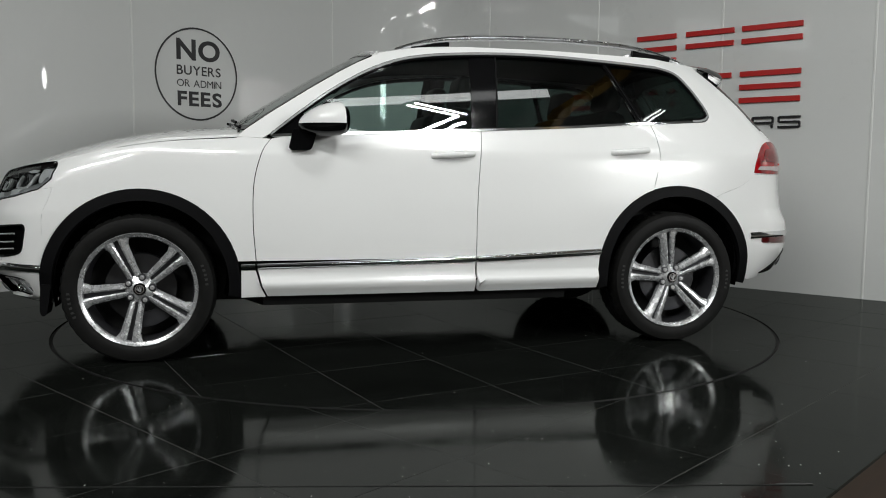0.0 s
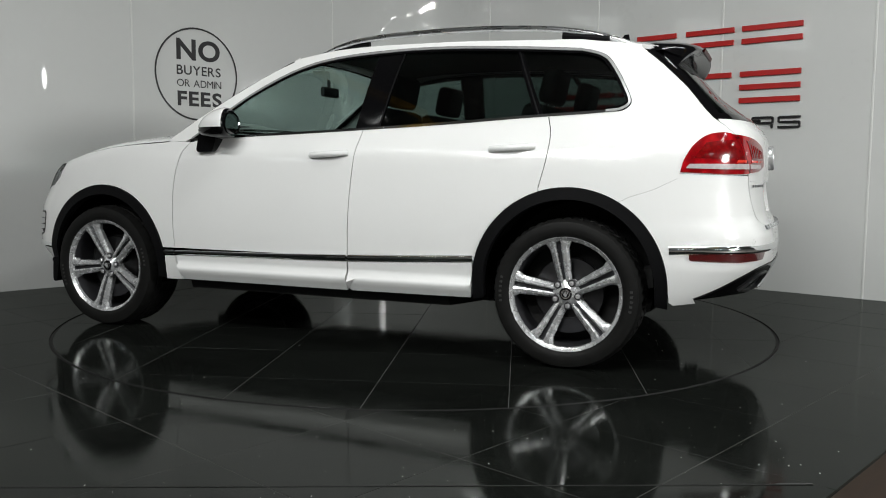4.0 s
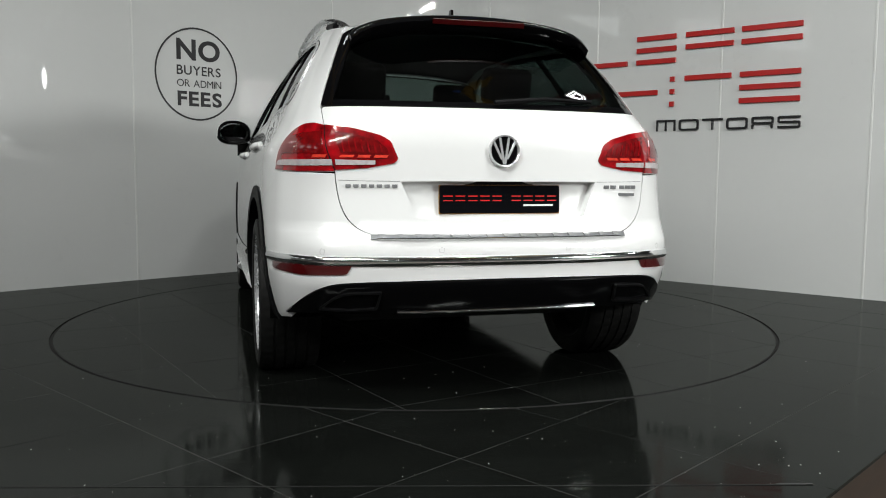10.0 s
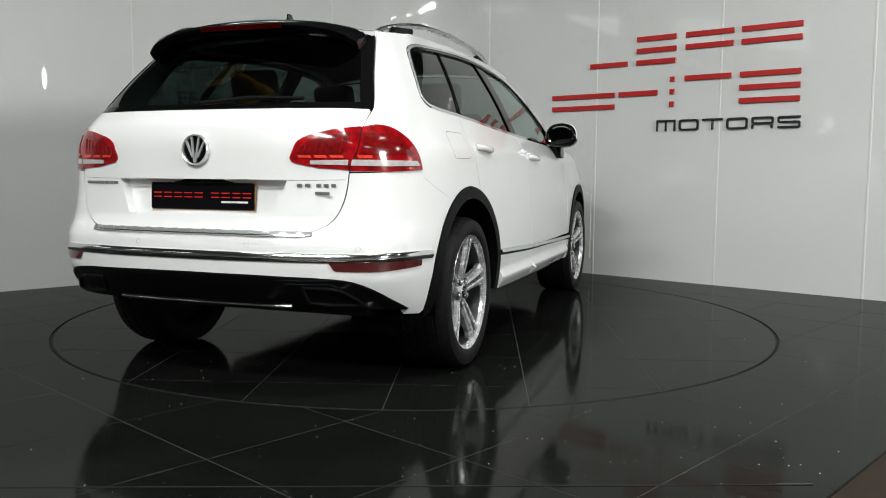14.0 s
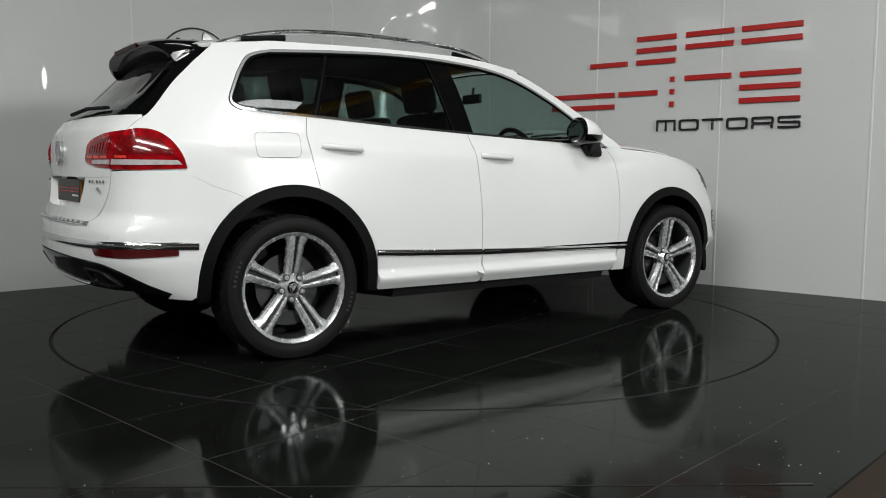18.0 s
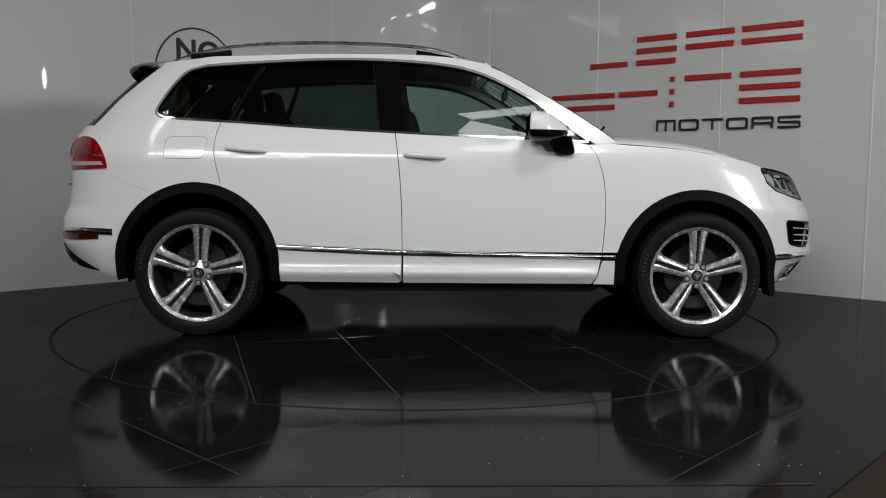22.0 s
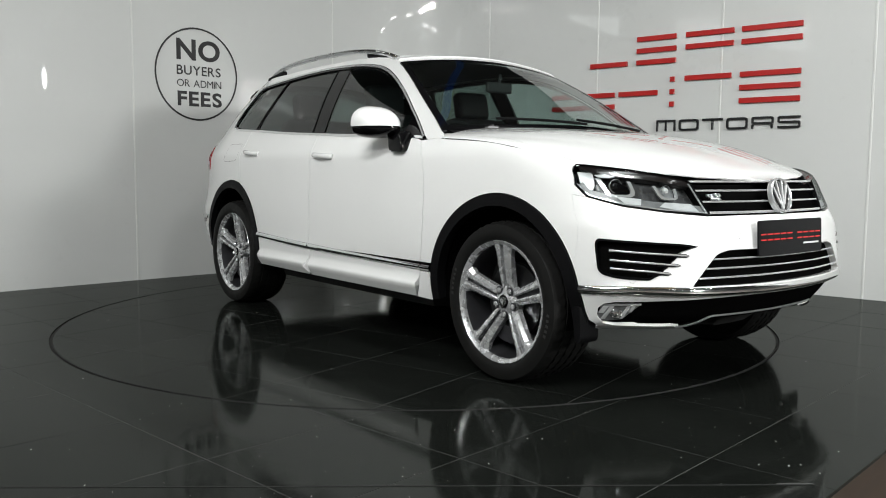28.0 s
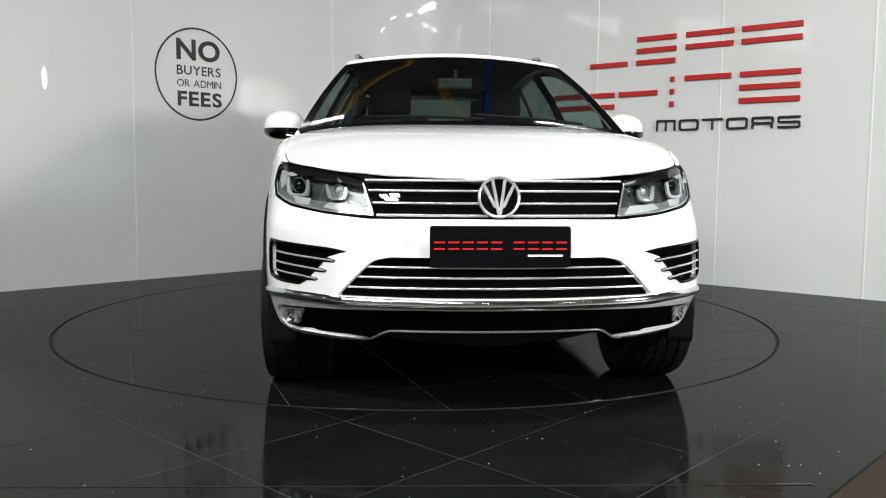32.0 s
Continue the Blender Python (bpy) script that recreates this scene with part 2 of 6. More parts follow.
def add_tube(bm, path, radius, seg=8, flat=1.0):
    """A round or flattened bar along a list of points."""
    path = [Vector(p) for p in path]
    rings = []
    for i, p in enumerate(path):
        d = (path[min(i + 1, len(path) - 1)] - path[max(i - 1, 0)]).normalized()
        side = d.cross(Vector((0, 0, 1)))
        side = side.normalized() if side.length > 1e-4 else Vector((0, 1, 0))
        up = side.cross(d)
        rings.append([bm.verts.new(p + side * (radius * math.cos(2 * math.pi * k / seg)) + up * (radius * flat * math.sin(2 * math.pi * k / seg))) for k in range(seg)])
    for a, b in zip(rings, rings[1:]):
        for k in range(seg):
            bm.faces.new((a[k], a[(k + 1) % seg], b[(k + 1) % seg], b[k]))
    bm.faces.new(rings[0][::-1])
    bm.faces.new(rings[-1])
    bmesh.ops.recalc_face_normals(bm, faces=[f for f in bm.faces])


def smooth_fn(table):
    """A smooth function through (x, y) pairs, flat outside."""
    xs, ys = np.array([a for a, _ in table], float), np.array([b for _, b in table], float)
    d = np.gradient(ys, xs)
    sl = np.diff(ys) / np.diff(xs)
    for i in range(1, len(xs) - 1):
        d[i] = 0 if sl[i - 1] * sl[i] <= 0 else 2 * sl[i - 1] * sl[i] / (sl[i - 1] + sl[i])

    def fn(x):
        x = min(max(x, xs[0]), xs[-1])
        i = min(int(np.searchsorted(xs, x, "right")) - 1, len(xs) - 2)
        h = xs[i + 1] - xs[i]
        t = (x - xs[i]) / h
        return float((2 * t**3 - 3 * t * t + 1) * ys[i] + (t**3 - 2 * t * t + t) * h * d[i] + (3 * t * t - 2 * t**3) * ys[i + 1] + (t**3 - t * t) * h * d[i + 1])

    return fn


def fillet(pts, r, n=5):
    """Rounds the corners of a closed outline. r: one radius, or one for each corner."""
    out = []
    for i in range(len(pts)):
        a, p, b = (Vector(pts[j % len(pts)]) for j in (i - 1, i, i + 1))
        rr = r[i] if isinstance(r, (list, tuple)) else r
        rr = min(rr, (a - p).length * 0.45, (b - p).length * 0.45)
        if rr < 1e-4:
            out.append(tuple(p))
            continue
        p0, p1 = p + (a - p).normalized() * rr, p + (b - p).normalized() * rr
        for k in range(n + 1):
            t = k / n
            out.append(tuple(p0 * (1 - t) ** 2 + p * 2 * t * (1 - t) + p1 * t * t))
    return out


def curve2(pts, n=8):
    """An open smooth curve through 2D points."""
    p = [Vector(q) for q in pts]
    p = [p[0] * 2 - p[1]] + p + [p[-1] * 2 - p[-2]]
    out = []
    for i in range(1, len(p) - 2):
        for k in range(n):
            t = k / n
            out.append(tuple(0.5 * (2 * p[i] + (p[i + 1] - p[i - 1]) * t + (2 * p[i - 1] - 5 * p[i] + 4 * p[i + 1] - p[i + 2]) * t * t + (3 * p[i] - p[i - 1] - 3 * p[i + 1] + p[i + 2]) * t**3)))
    out.append(tuple(p[-2]))
    return out


def dense(pts, step):
    out = []
    for i in range(len(pts)):
        a, b = Vector(pts[i]), Vector(pts[(i + 1) % len(pts)])
        k = max(1, int(math.ceil((b - a).length / step)))
        out += [tuple(a.lerp(b, j / k)) for j in range(k)]
    clean = [out[0]]
    for q in out[1:]:
        if (Vector(q) - Vector(clean[-1])).length > 1e-4:
            clean.append(q)
    if (Vector(clean[0]) - Vector(clean[-1])).length < 1e-4:
        clean.pop()
    return clean


def inside(poly, pts):
    """Which of the points lie in the closed outline (numpy)."""
    poly, pts = np.asarray(poly), np.asarray(pts)
    x, y = pts[:, 0], pts[:, 1]
    res = np.zeros(len(pts), bool)
    x0, y0 = poly[:, 0], poly[:, 1]
    x1, y1 = np.roll(x0, -1), np.roll(y0, -1)
    for a, b, c, d in zip(x0, y0, x1, y1):
        if b != d:
            res ^= ((b > y) != (d > y)) & (x < (c - a) * (y - b) / (d - b) + a)
    return res


def panel(name, outline, surf, material, parent=None, label="", holes=(), cell=0.05, lift=0.0, lip=0.016, gap=0.0):
    """A sheet cut to an outline in a surface's own two coordinates, with a turned-in edge.
    surf(u, v) gives the place; the outward side is cross(du, dv)."""
    loops = [dense(outline, cell)] + [dense(h, cell) for h in holes]
    pts, edges = [], []
    for lo in loops:
        base = len(pts)
        pts += lo
        edges += [(base + i, base + (i + 1) % len(lo)) for i in range(len(lo))]
    arr = np.array(loops[0])
    (u0, v0), (u1, v1) = arr.min(0), arr.max(0)
    gu, gv = np.meshgrid(np.arange(u0 + cell / 2, u1, cell), np.arange(v0 + cell / 2, v1, cell))
    grid = np.stack([gu.ravel(), gv.ravel()], 1)
    if len(grid):
        ok = inside(loops[0], grid)
        for h in loops[1:]:
            ok &= ~inside(h, grid)
        grid = grid[ok]
        rim = np.array(pts)
        if len(grid):
            near = np.array([((rim - g) ** 2).sum(1).min() for g in grid])
            grid = grid[near > (cell * 0.4) ** 2]
    allp = [Vector(p) for p in pts] + [Vector(g) for g in grid]
    co, _, tri, *_ = delaunay_2d_cdt(allp, edges, [], 0, 1e-6)
    mid = np.array([[sum(co[i][k] for i in f) / 3 for k in (0, 1)] for f in tri])
    ok = inside(loops[0], mid)
    for h in loops[1:]:
        ok &= ~inside(h, mid)
    tri = [f for f, k in zip(tri, ok) if k]
    e = 0.002

    def place(u, v):
        p = surf(u, v)
        n = (surf(u + e, v) - surf(u - e, v)).cross(surf(u, v + e) - surf(u, v - e))
        n = n.normalized() if n.length > 1e-12 else Vector((0, 0, 1))
        return p + n * lift, n

    verts, normals = [], []
    for c in co:
        p, n = place(c[0], c[1])
        verts.append(p), normals.append(n)
    faces = []
    for f in tri:
        a, b, c = (verts[i] for i in f)
        faces.append(tuple(f) if (b - a).cross(c - a).dot(normals[f[0]]) > 0 else tuple(f[::-1]))
    if lip:
        count = {}
        for f in faces:
            for i in range(3):
                k = (f[i], f[(i + 1) % 3])
                count[k] = 1
        for (a, b) in list(count):
            if (b, a) not in count:
                t = (verts[b] - verts[a]).normalized()
                side = t.cross(normals[a]).normalized()
                i = len(verts)
                verts += [verts[a], verts[b], verts[b] - normals[b] * lip, verts[a] - normals[a] * lip]
                normals += [side] * 4
                faces.append((i + 3, i + 2, i + 1, i))
    return mesh_ob(name, verts, faces, material, parent, label, normals=normals)

# ---- the hall and the stage ----
STAGE_R = 2.238
LEFT_FOOT, CORNER, RIGHT_FOOT = Vector((-6.2, -1.61)), Vector((-0.096, 3.845)), Vector((6.2, -1.65))
WALL_H = 3.3


def slab(name, outline, z0, z1, material, parent=None, label=""):
    bm = bmesh.new()
    add_prism(bm, outline, z1 - z0, pose(0, 0, z0))
    return part(name, bm, material, parent, label)


def wall_line():
    """The plan line of the stage wall: flat panels at both sides and a hollow curve in the corner."""
    dl, dr = (CORNER - LEFT_FOOT).normalized(), (RIGHT_FOOT - CORNER).normalized()
    a, b = CORNER - dl * 1.07, CORNER + dr * 1.07
    arc = [a * (1 - t) ** 2 + CORNER * 2 * t * (1 - t) + b * t * t for t in [k / 24 for k in range(25)]]
    return dl, dr, a, b, arc


DL, DR, ARC_A, ARC_B, ARC = wall_line()


def wall_piece(name, line, z0, z1, parent):
    """One wall panel of 30 mm along a plan line, front face on the line."""
    out = []
    for i, p in enumerate(line):
        d = (line[min(i + 1, len(line) - 1)] - line[max(i - 1, 0)]).normalized()
        out.append(p + Vector((-d.y, d.x)) * 0.03)
    n = len(line)
    verts = [(p.x, p.y, z) for z in (z0, z1) for p in line] + [(p.x, p.y, z) for z in (z0, z1) for p in out]
    faces = []
    for i in range(n - 1):
        faces += [(i, i + 1, n + i + 1, n + i), (2 * n + i + 1, 2 * n + i, 3 * n + i, 3 * n + i + 1), (n + i, n + i + 1, 3 * n + i + 1, 3 * n + i), (i + 1, i, 2 * n + i, 2 * n + i + 1)]
    faces += [(0, n, 3 * n, 2 * n), (n - 1, 3 * n - 1, 4 * n - 1, 2 * n - 1)]
    ob = mesh_ob(name, verts, faces, WALL, parent)
    ob.data.polygons.foreach_set("use_smooth", [True] * len(ob.data.polygons))
    ob.data.set_sharp_from_angle(angle=radians(30))
    return ob


def joint_strip(at, d, parent):
    bm = bmesh.new()
    add_box(bm, 0.017, 0.009, WALL_H, Matrix.Translation((at.x, at.y, WALL_H / 2)) @ Matrix.Rotation(math.atan2(d.y, d.x), 4, "Z"), 0.004, 2)
    return part("joint_strip", bm, STRIP, parent)


wall_left = tagged(new("wall_left"), "glossy white panelled stage wall with a lettered sticker", "wall", kind="structure")
wall_right = tagged(new("wall_right"), "glossy white panelled stage wall behind the turntable", "wall", kind="structure")
J0 = Vector((-2.445, 1.745))
cuts = [LEFT_FOOT, J0 - DL * 2.38, J0 - DL * 1.19, J0, ARC_A]
for a, b in zip(cuts, cuts[1:]):
    wall_piece("wall_panel", [a + DL * 0.004, b - DL * 0.004], 0.0, WALL_H, wall_left)
for c in cuts[1:]:
    joint_strip(c, DL, wall_left)
wall_piece("curved_wall_panel", ARC, 0.0, WALL_H, wall_right)
cuts = [ARC_B] + [Vector((2.543, 1.547)) + DR * k * 1.18 for k in (-1, 0, 1, 2, 3)] + [RIGHT_FOOT]
for a, b in zip(cuts, cuts[1:]):
    wall_piece("wall_panel", [a + DR * 0.004, b - DR * 0.004], 0.0, WALL_H, wall_right)
    joint_strip(a, DR, wall_right)

# the stage: a raised platform of black tiles, with the turntable let into it
EDGE_Y = -3.24
floor = slab("floor", [(-7.5, EDGE_Y), (1.128, EDGE_Y), (7.3, 2.932), (7.3, 6), (-7.5, 6)], -0.25, -0.012, WOOD)
tagged(floor, "raised stage of polished black tiles with grey grout", "floor", kind="structure")
lower = slab("ground", [(-12, -12), (12, -12), (12, 8), (-12, 8)], -0.45, -0.25, CONCRETE)
tagged(lower, "dark hall floor below the stage", "floor", kind="structure")

# hall shell that closes the place
shell = [("wall_back", -12, -12, 12, -11.8), ("wall_west", -12, -12, -11.8, 8), ("wall_east", 11.8, -12, 12, 8), ("wall_far", -12, 7.8, 12, 8)]
for nm, x0, y0, x1, y1 in shell:
    lo = slab(nm, [(x0, y0), (x1, y0), (x1, y1), (x0, y1)], -0.45, 2.6, HALL_DARK)
    tagged(lo, "grey painted lower hall wall", "wall", kind="structure")
    hi = slab(nm + "_upper", [(x0, y0), (x1, y0), (x1, y1), (x0, y1)], 2.6, 6.2, HALL_LIGHT)
    tagged(hi, "dark cladding high on the hall wall", "wall", kind="structure")
tagged(slab("ceiling", [(-12, -12), (12, -12), (12, 8), (-12, 8)], 6.2, 6.4, ROOF), "dark hall roof", "ceiling", kind="structure")

# ---- the car's surfaces ----
# Its own space: x forward, y to its left, z up, origin on the floor midway between the axles.
PLAN = [(-2.34, 0), (-2.335, 0.2), (-2.315, 0.43), (-2.265, 0.665), (-2.19, 0.785), (-2.08, 0.86), (-1.95, 0.90), (-1.7, 0.935), (-1.2, 0.955), (-0.5, 0.965), (0.3, 0.965),
        (1.0, 0.96), (1.5, 0.948), (1.75, 0.928), (1.93, 0.892), (2.02, 0.853), (2.085, 0.800), (2.135, 0.740), (2.187, 0.665), (2.232, 0.585), (2.280, 0.4), (2.31, 0.2), (2.32, 0)]
_p = np.array(curve2(PLAN, 24))
_s = np.concatenate([[0], np.cumsum(np.hypot(*np.diff(_p, axis=0).T))])
_s = _s - np.interp(0.0, _p[100:-100, 0], _s[100:-100])
Q_REAR, Q_FRONT = float(_s[0]), float(_s[-1])
half_width = smooth_fn([(0.20, 0.86), (0.27, 0.915), (0.33, 0.942), (0.42, 0.955), (0.52, 0.965), (0.60, 0.967), (0.75, 0.963), (0.9, 0.952), (1.0, 0.943), (1.05, 0.935), (1.09, 0.918), (1.13, 0.894), (1.2, 0.858), (1.3, 0.813), (1.40, 0.763), (1.5, 0.706), (1.58, 0.655), (1.64, 0.615), (1.70, 0.572)])
front_shift = smooth_fn([(0.20, -0.30), (0.28, -0.20), (0.33, -0.095), (0.37, -0.065), (0.42, -0.03), (0.455, 0.0), (0.48, 0.018), (0.56, 0.01), (0.66, 0.0), (0.74, -0.012), (0.79, -0.045), (0.86, -0.08), (0.93, -0.115), (0.98, -0.16), (1.06, -0.28), (1.2, -0.5)])
rear_shift = smooth_fn([(0.20, 0.3), (0.30, 0.12), (0.38, 0.03), (0.46, -0.025), (0.53, -0.055), (0.66, -0.06), (0.70, -0.045), (0.74, -0.02), (0.80, -0.01), (0.9, 0.0), (1.05, 0.0), (1.14, 0.01), (1.2, 0.05), (1.26, 0.105), (1.4, 0.23), (1.58, 0.40), (1.66, 0.48), (1.72, 0.55)])


def ramp(x, a, b):
    t = min(max((x - a) / (b - a), 0.0), 1.0)
    return t * t * (3 - 2 * t)


def body(q, z):
    """The wrapped skin of the left half: q runs along the plan line from the tail's middle to the nose's middle.
    Past the middle it goes on mirrored."""
    flip = 1
    if q > Q_FRONT:
        q, flip = 2 * Q_FRONT - q, -1
    elif q < Q_REAR:
        q, flip = 2 * Q_REAR - q, -1
    bx, by = float(np.interp(q, _s, _p[:, 0])), float(np.interp(q, _s, _p[:, 1]))
    x = bx + ramp(bx, 1.2, 2.05) * front_shift(z) + ramp(-bx, 1.3, 2.1) * rear_shift(z)
    x += 0.055 * ramp(z, 1.22, 1.38) * ramp(-bx, 1.5, 1.9) * (1 - 1.3 * ramp(by, 0.50, 0.82) + 0.3 * ramp(by, 0.86, 0.95))
    return Vector((x, flip * by * half_width(z) / 0.965, z))


def skin_left(u, v):
    return body(-u, v)


def skin_right(u, v):
    p = body(u, v)
    return Vector((p.x, -p.y, p.z))


def S(x, z):
    """q of the skin's side at x and height z."""
    lo, hi = Q_REAR + 0.3, Q_FRONT - 0.3
    for _ in range(30):
        m = (lo + hi) / 2
        lo, hi = (m, hi) if body(m, z).x < x else (lo, m)
    return ((lo + hi) / 2, z)


def FR(y, z):
    """q of the nose at the distance y from the middle; negative goes to the other side."""
    t = min(abs(y) * 0.965 / half_width(z), 0.93)
    k = len(_s) - 178
    q = float(np.interp(t, _p[k:, 1][::-1], _s[k:][::-1]))
    return (q if y >= 0 else 2 * Q_FRONT - q, z)


def RE(y, z):
    """q of the tail at the distance y from the middle."""
    t = min(abs(y) * 0.965 / half_width(z), 0.93)
    q = float(np.interp(t, _p[:170, 1], _s[:170]))
    return (q if y >= 0 else 2 * Q_REAR - q, z)


car = tagged(new("car"), "white five-door SUV with silver rails and twin-spoke wheels on the turntable", "car")


def side_panel(name, pts, material, label="", holes=(), both=True, **kw):
    """The same panel on the left and the right flank. pts are (q, z)."""
    made = []
    made.append(panel(name, [(-a, b) for a, b in pts], skin_left, material, car, label, [[(-a, b) for a, b in h] for h in holes], **kw))
    if both:
        made.append(panel(name, pts, skin_right, material, car, label, holes, **kw))
    return made


def nose_panel(name, pts, material, label="", holes=(), **kw):
    """A panel across the nose or the tail, given on the skin of the left half run on past the middle."""
    return panel(name, [(-a, b) for a, b in pts], skin_left, material, car, label, [[(-a, b) for a, b in h] for h in holes], **kw)


def at(fn, pts):
    return [fn(a, b) for a, b in pts]


# edge lines of the roof, screens and bonnet
belt = smooth_fn([(-1.75, 1.275), (-1.6, 1.262), (-1.2, 1.24), (-0.78, 1.212), (-0.33, 1.190), (0.12, 1.170), (0.44, 1.158), (0.95, 1.135)])
roof_edge = smooth_fn([(-1.80, 1.600), (-1.5, 1.629), (-1.1, 1.650), (-0.7, 1.662), (-0.3, 1.662), (0.0, 1.645), (0.22, 1.605)])
pillar_x = smooth_fn([(1.10, 1.00), (1.17, 0.92), (1.33, 0.685), (1.49, 0.43), (1.605, 0.22)])
bonnet_mid = smooth_fn([(0.9, 1.205), (1.1, 1.197), (1.35, 1.172), (1.6, 1.128), (1.85, 1.062), (2.02, 1.008), (2.12, 0.972), (2.20, 0.935)])
bonnet_side = smooth_fn([(0.9, 1.125), (1.2, 1.108), (1.5, 1.075), (1.7, 1.035), (1.85, 1.00), (2.0, 0.968), (2.12, 0.945), (2.2, 0.928)])


def skin_y(x, z):
    return body(*S(x, z)).y


def roof(u, v):
    """u: along x; v: -1 to 1 from the right edge to the left."""
    z = roof_edge(u)
    w = skin_y(u, z)
    return Vector((u, v * w, z + 0.052 * (1 - abs(v) ** 2.6)))


def windscreen(u, v):
    """u: height from the scuttle (0) to the roof (1); v: -1 to 1."""
    z = 1.17 + u * (1.605 - 1.17)
    x = pillar_x(z)
    w = skin_y(x, z)
    return Vector((x + 0.115 * (1 - v * v) * (1 - 0.55 * u), v * w, z + (0.035 + 0.015 * u) * (1 - v * v)))


def bonnet(u, v):
    """u: along x; v: -1 to 1 across."""
    bow = 0.05 * v * v + 0.06 * v**4
    x = u - bow * ramp(u, 1.3, 2.1)
    zs, zm = bonnet_side(u), bonnet_mid(u)
    w = skin_y(x, zs)
    return Vector((x, v * w, zs + (zm - zs) * (1 - min(abs(v), 1.0) ** 3.2) ** (1 / 1.6)))


# ---- body panels ----
ARCH_Z, ARCH_R = 0.389, 0.490
AXLE = 1.4465


def arch(cx, r, a0, a1, n=28):
    """An arc of a wheel arch; the rear one is set a little higher, with upright legs."""
    cx, cz, r = (cx - 0.0135, ARCH_Z, r - 0.015) if cx > 0 else (cx - 0.0035, ARCH_Z + 0.023, r - 0.015)
    out = []
    for k in range(n + 1):
        a = radians(a0 + (a1 - a0) * k / n)
        x, z = cx + r * (math.cos(a) if cx > 0 or math.sin(a) > 0 else math.copysign(1, math.cos(a))), cz + r * math.sin(a)
        out.append(S(x, z))
    return out


FA0, FA1 = -8.0, 188.0
SILL_TOP = 0.505
door_front = curve2([(0.80, 1.12), (0.845, 1.05), (0.885, 0.90), (0.892, 0.70), (0.88, SILL_TOP)], 6)
door_mid = curve2([(-0.315, 1.19), (-0.29, 1.0), (-0.272, 0.75), (-0.268, SILL_TOP)], 6)
door_rear = curve2([(-1.322, 1.238), (-1.343, 1.16), (-1.346, 1.08), (-1.332, 0.99), (-1.3015, 0.874)], 6)
G = 0.0022


def shifted(line, dx):
    return [(x + dx, z) for x, z in line]


# front door skin
fd = at(S, shifted(door_front, -G)) + at(S, [(-0.268 + G, SILL_TOP)]) + at(S, shifted(door_mid, G)[::-1]) + at(S, [(x, belt(x) - 0.012) for x in (-0.2, 0.1, 0.4, 0.6, 0.74)])
side_panel("front_door", fd, WHITE)
# rear door skin: its lower rear corner follows the wheel arch
rd = at(S, shifted(door_mid, -G)) + arch(-AXLE, ARCH_R + 0.004, 11.2, 72.2, 14) + at(S, shifted(door_rear, G)[::-1][1:]) + at(S, [(x, belt(x) - 0.012) for x in (-1.25, -1.1, -0.8, -0.5)])
side_panel("rear_door", rd, WHITE)
# front wing
wing = at(S, shifted(door_front, G)) + arch(AXLE, ARCH_R + 0.004, 166, 25, 24) + at(S, [(1.885, 0.62)]) + at(S, [(1.861, 0.80), (1.836, 0.8705), (1.899, 0.8615), (1.841, 0.909), (1.813, 0.972), (1.812, 1.0005), (1.79, 1.009)]) + at(S, [(x, bonnet_side(x)) for x in (1.6, 1.4, 1.2, 1.0)]) + at(S, [(0.93, 1.128)])
side_panel("front_wing", wing, WHITE)
# rear quarter with the D-pillar, wrapped round to the tailgate
TG = [(0.710, 1.225), (0.709, 1.15), (0.691, 1.05), (0.677, 0.956)]
SEAM = curve2([(0.676, 0.950), (0.671, 0.90), (0.658, 0.83), (0.632, 0.772), (0.590, 0.732), (0.535, 0.7085)], 5)
quarter = (at(S, shifted(door_rear, -G)) + arch(-AXLE, ARCH_R + 0.004, 73.4, 120.5, 14) + at(S, [(-1.75, 0.8507), (-1.85, 0.8837), (-1.956, 0.9372), (-1.966, 0.9595)]) + at(RE, [(0.80, 0.9565)]) + at(RE, TG[::-1])
           + at(RE, [(0.686, 1.30), (0.646, 1.40), (0.604, 1.50), (0.562, 1.592)]) + at(S, [(-1.72, 1.608), (-1.5, 1.628)])
           + at(S, curve2([(-1.4425, 1.5875), (-1.50, 1.576), (-1.565, 1.549), (-1.635, 1.468), (-1.69, 1.373), (-1.717, 1.313), (-1.710, 1.280), (-1.672, 1.257), (-1.6, 1.251), (-1.4, 1.240), (-1.33, 1.236)], 5)))
side_panel("rear_quarter", quarter, WHITE)
# roof side and A-pillar
glass_top = [(0.80, 1.15), (0.63, 1.285), (0.43, 1.425), (0.19, 1.548), (-0.05, 1.606), (-0.4, 1.632), (-0.74, 1.633), (-1.13, 1.612), (-1.44, 1.588)]
rail = at(S, curve2(glass_top, 5)) + at(S, [(-1.5, 1.629), (-1.1, 1.649), (-0.7, 1.661), (-0.3, 1.661), (0.0, 1.644), (0.2, 1.606)]) + at(S, [(pillar_x(z), z) for z in (1.55, 1.49, 1.40, 1.33, 1.25, 1.17, 1.13)]) + at(S, [(0.84, 1.125)])
side_panel("roof_side", rail, WHITE)
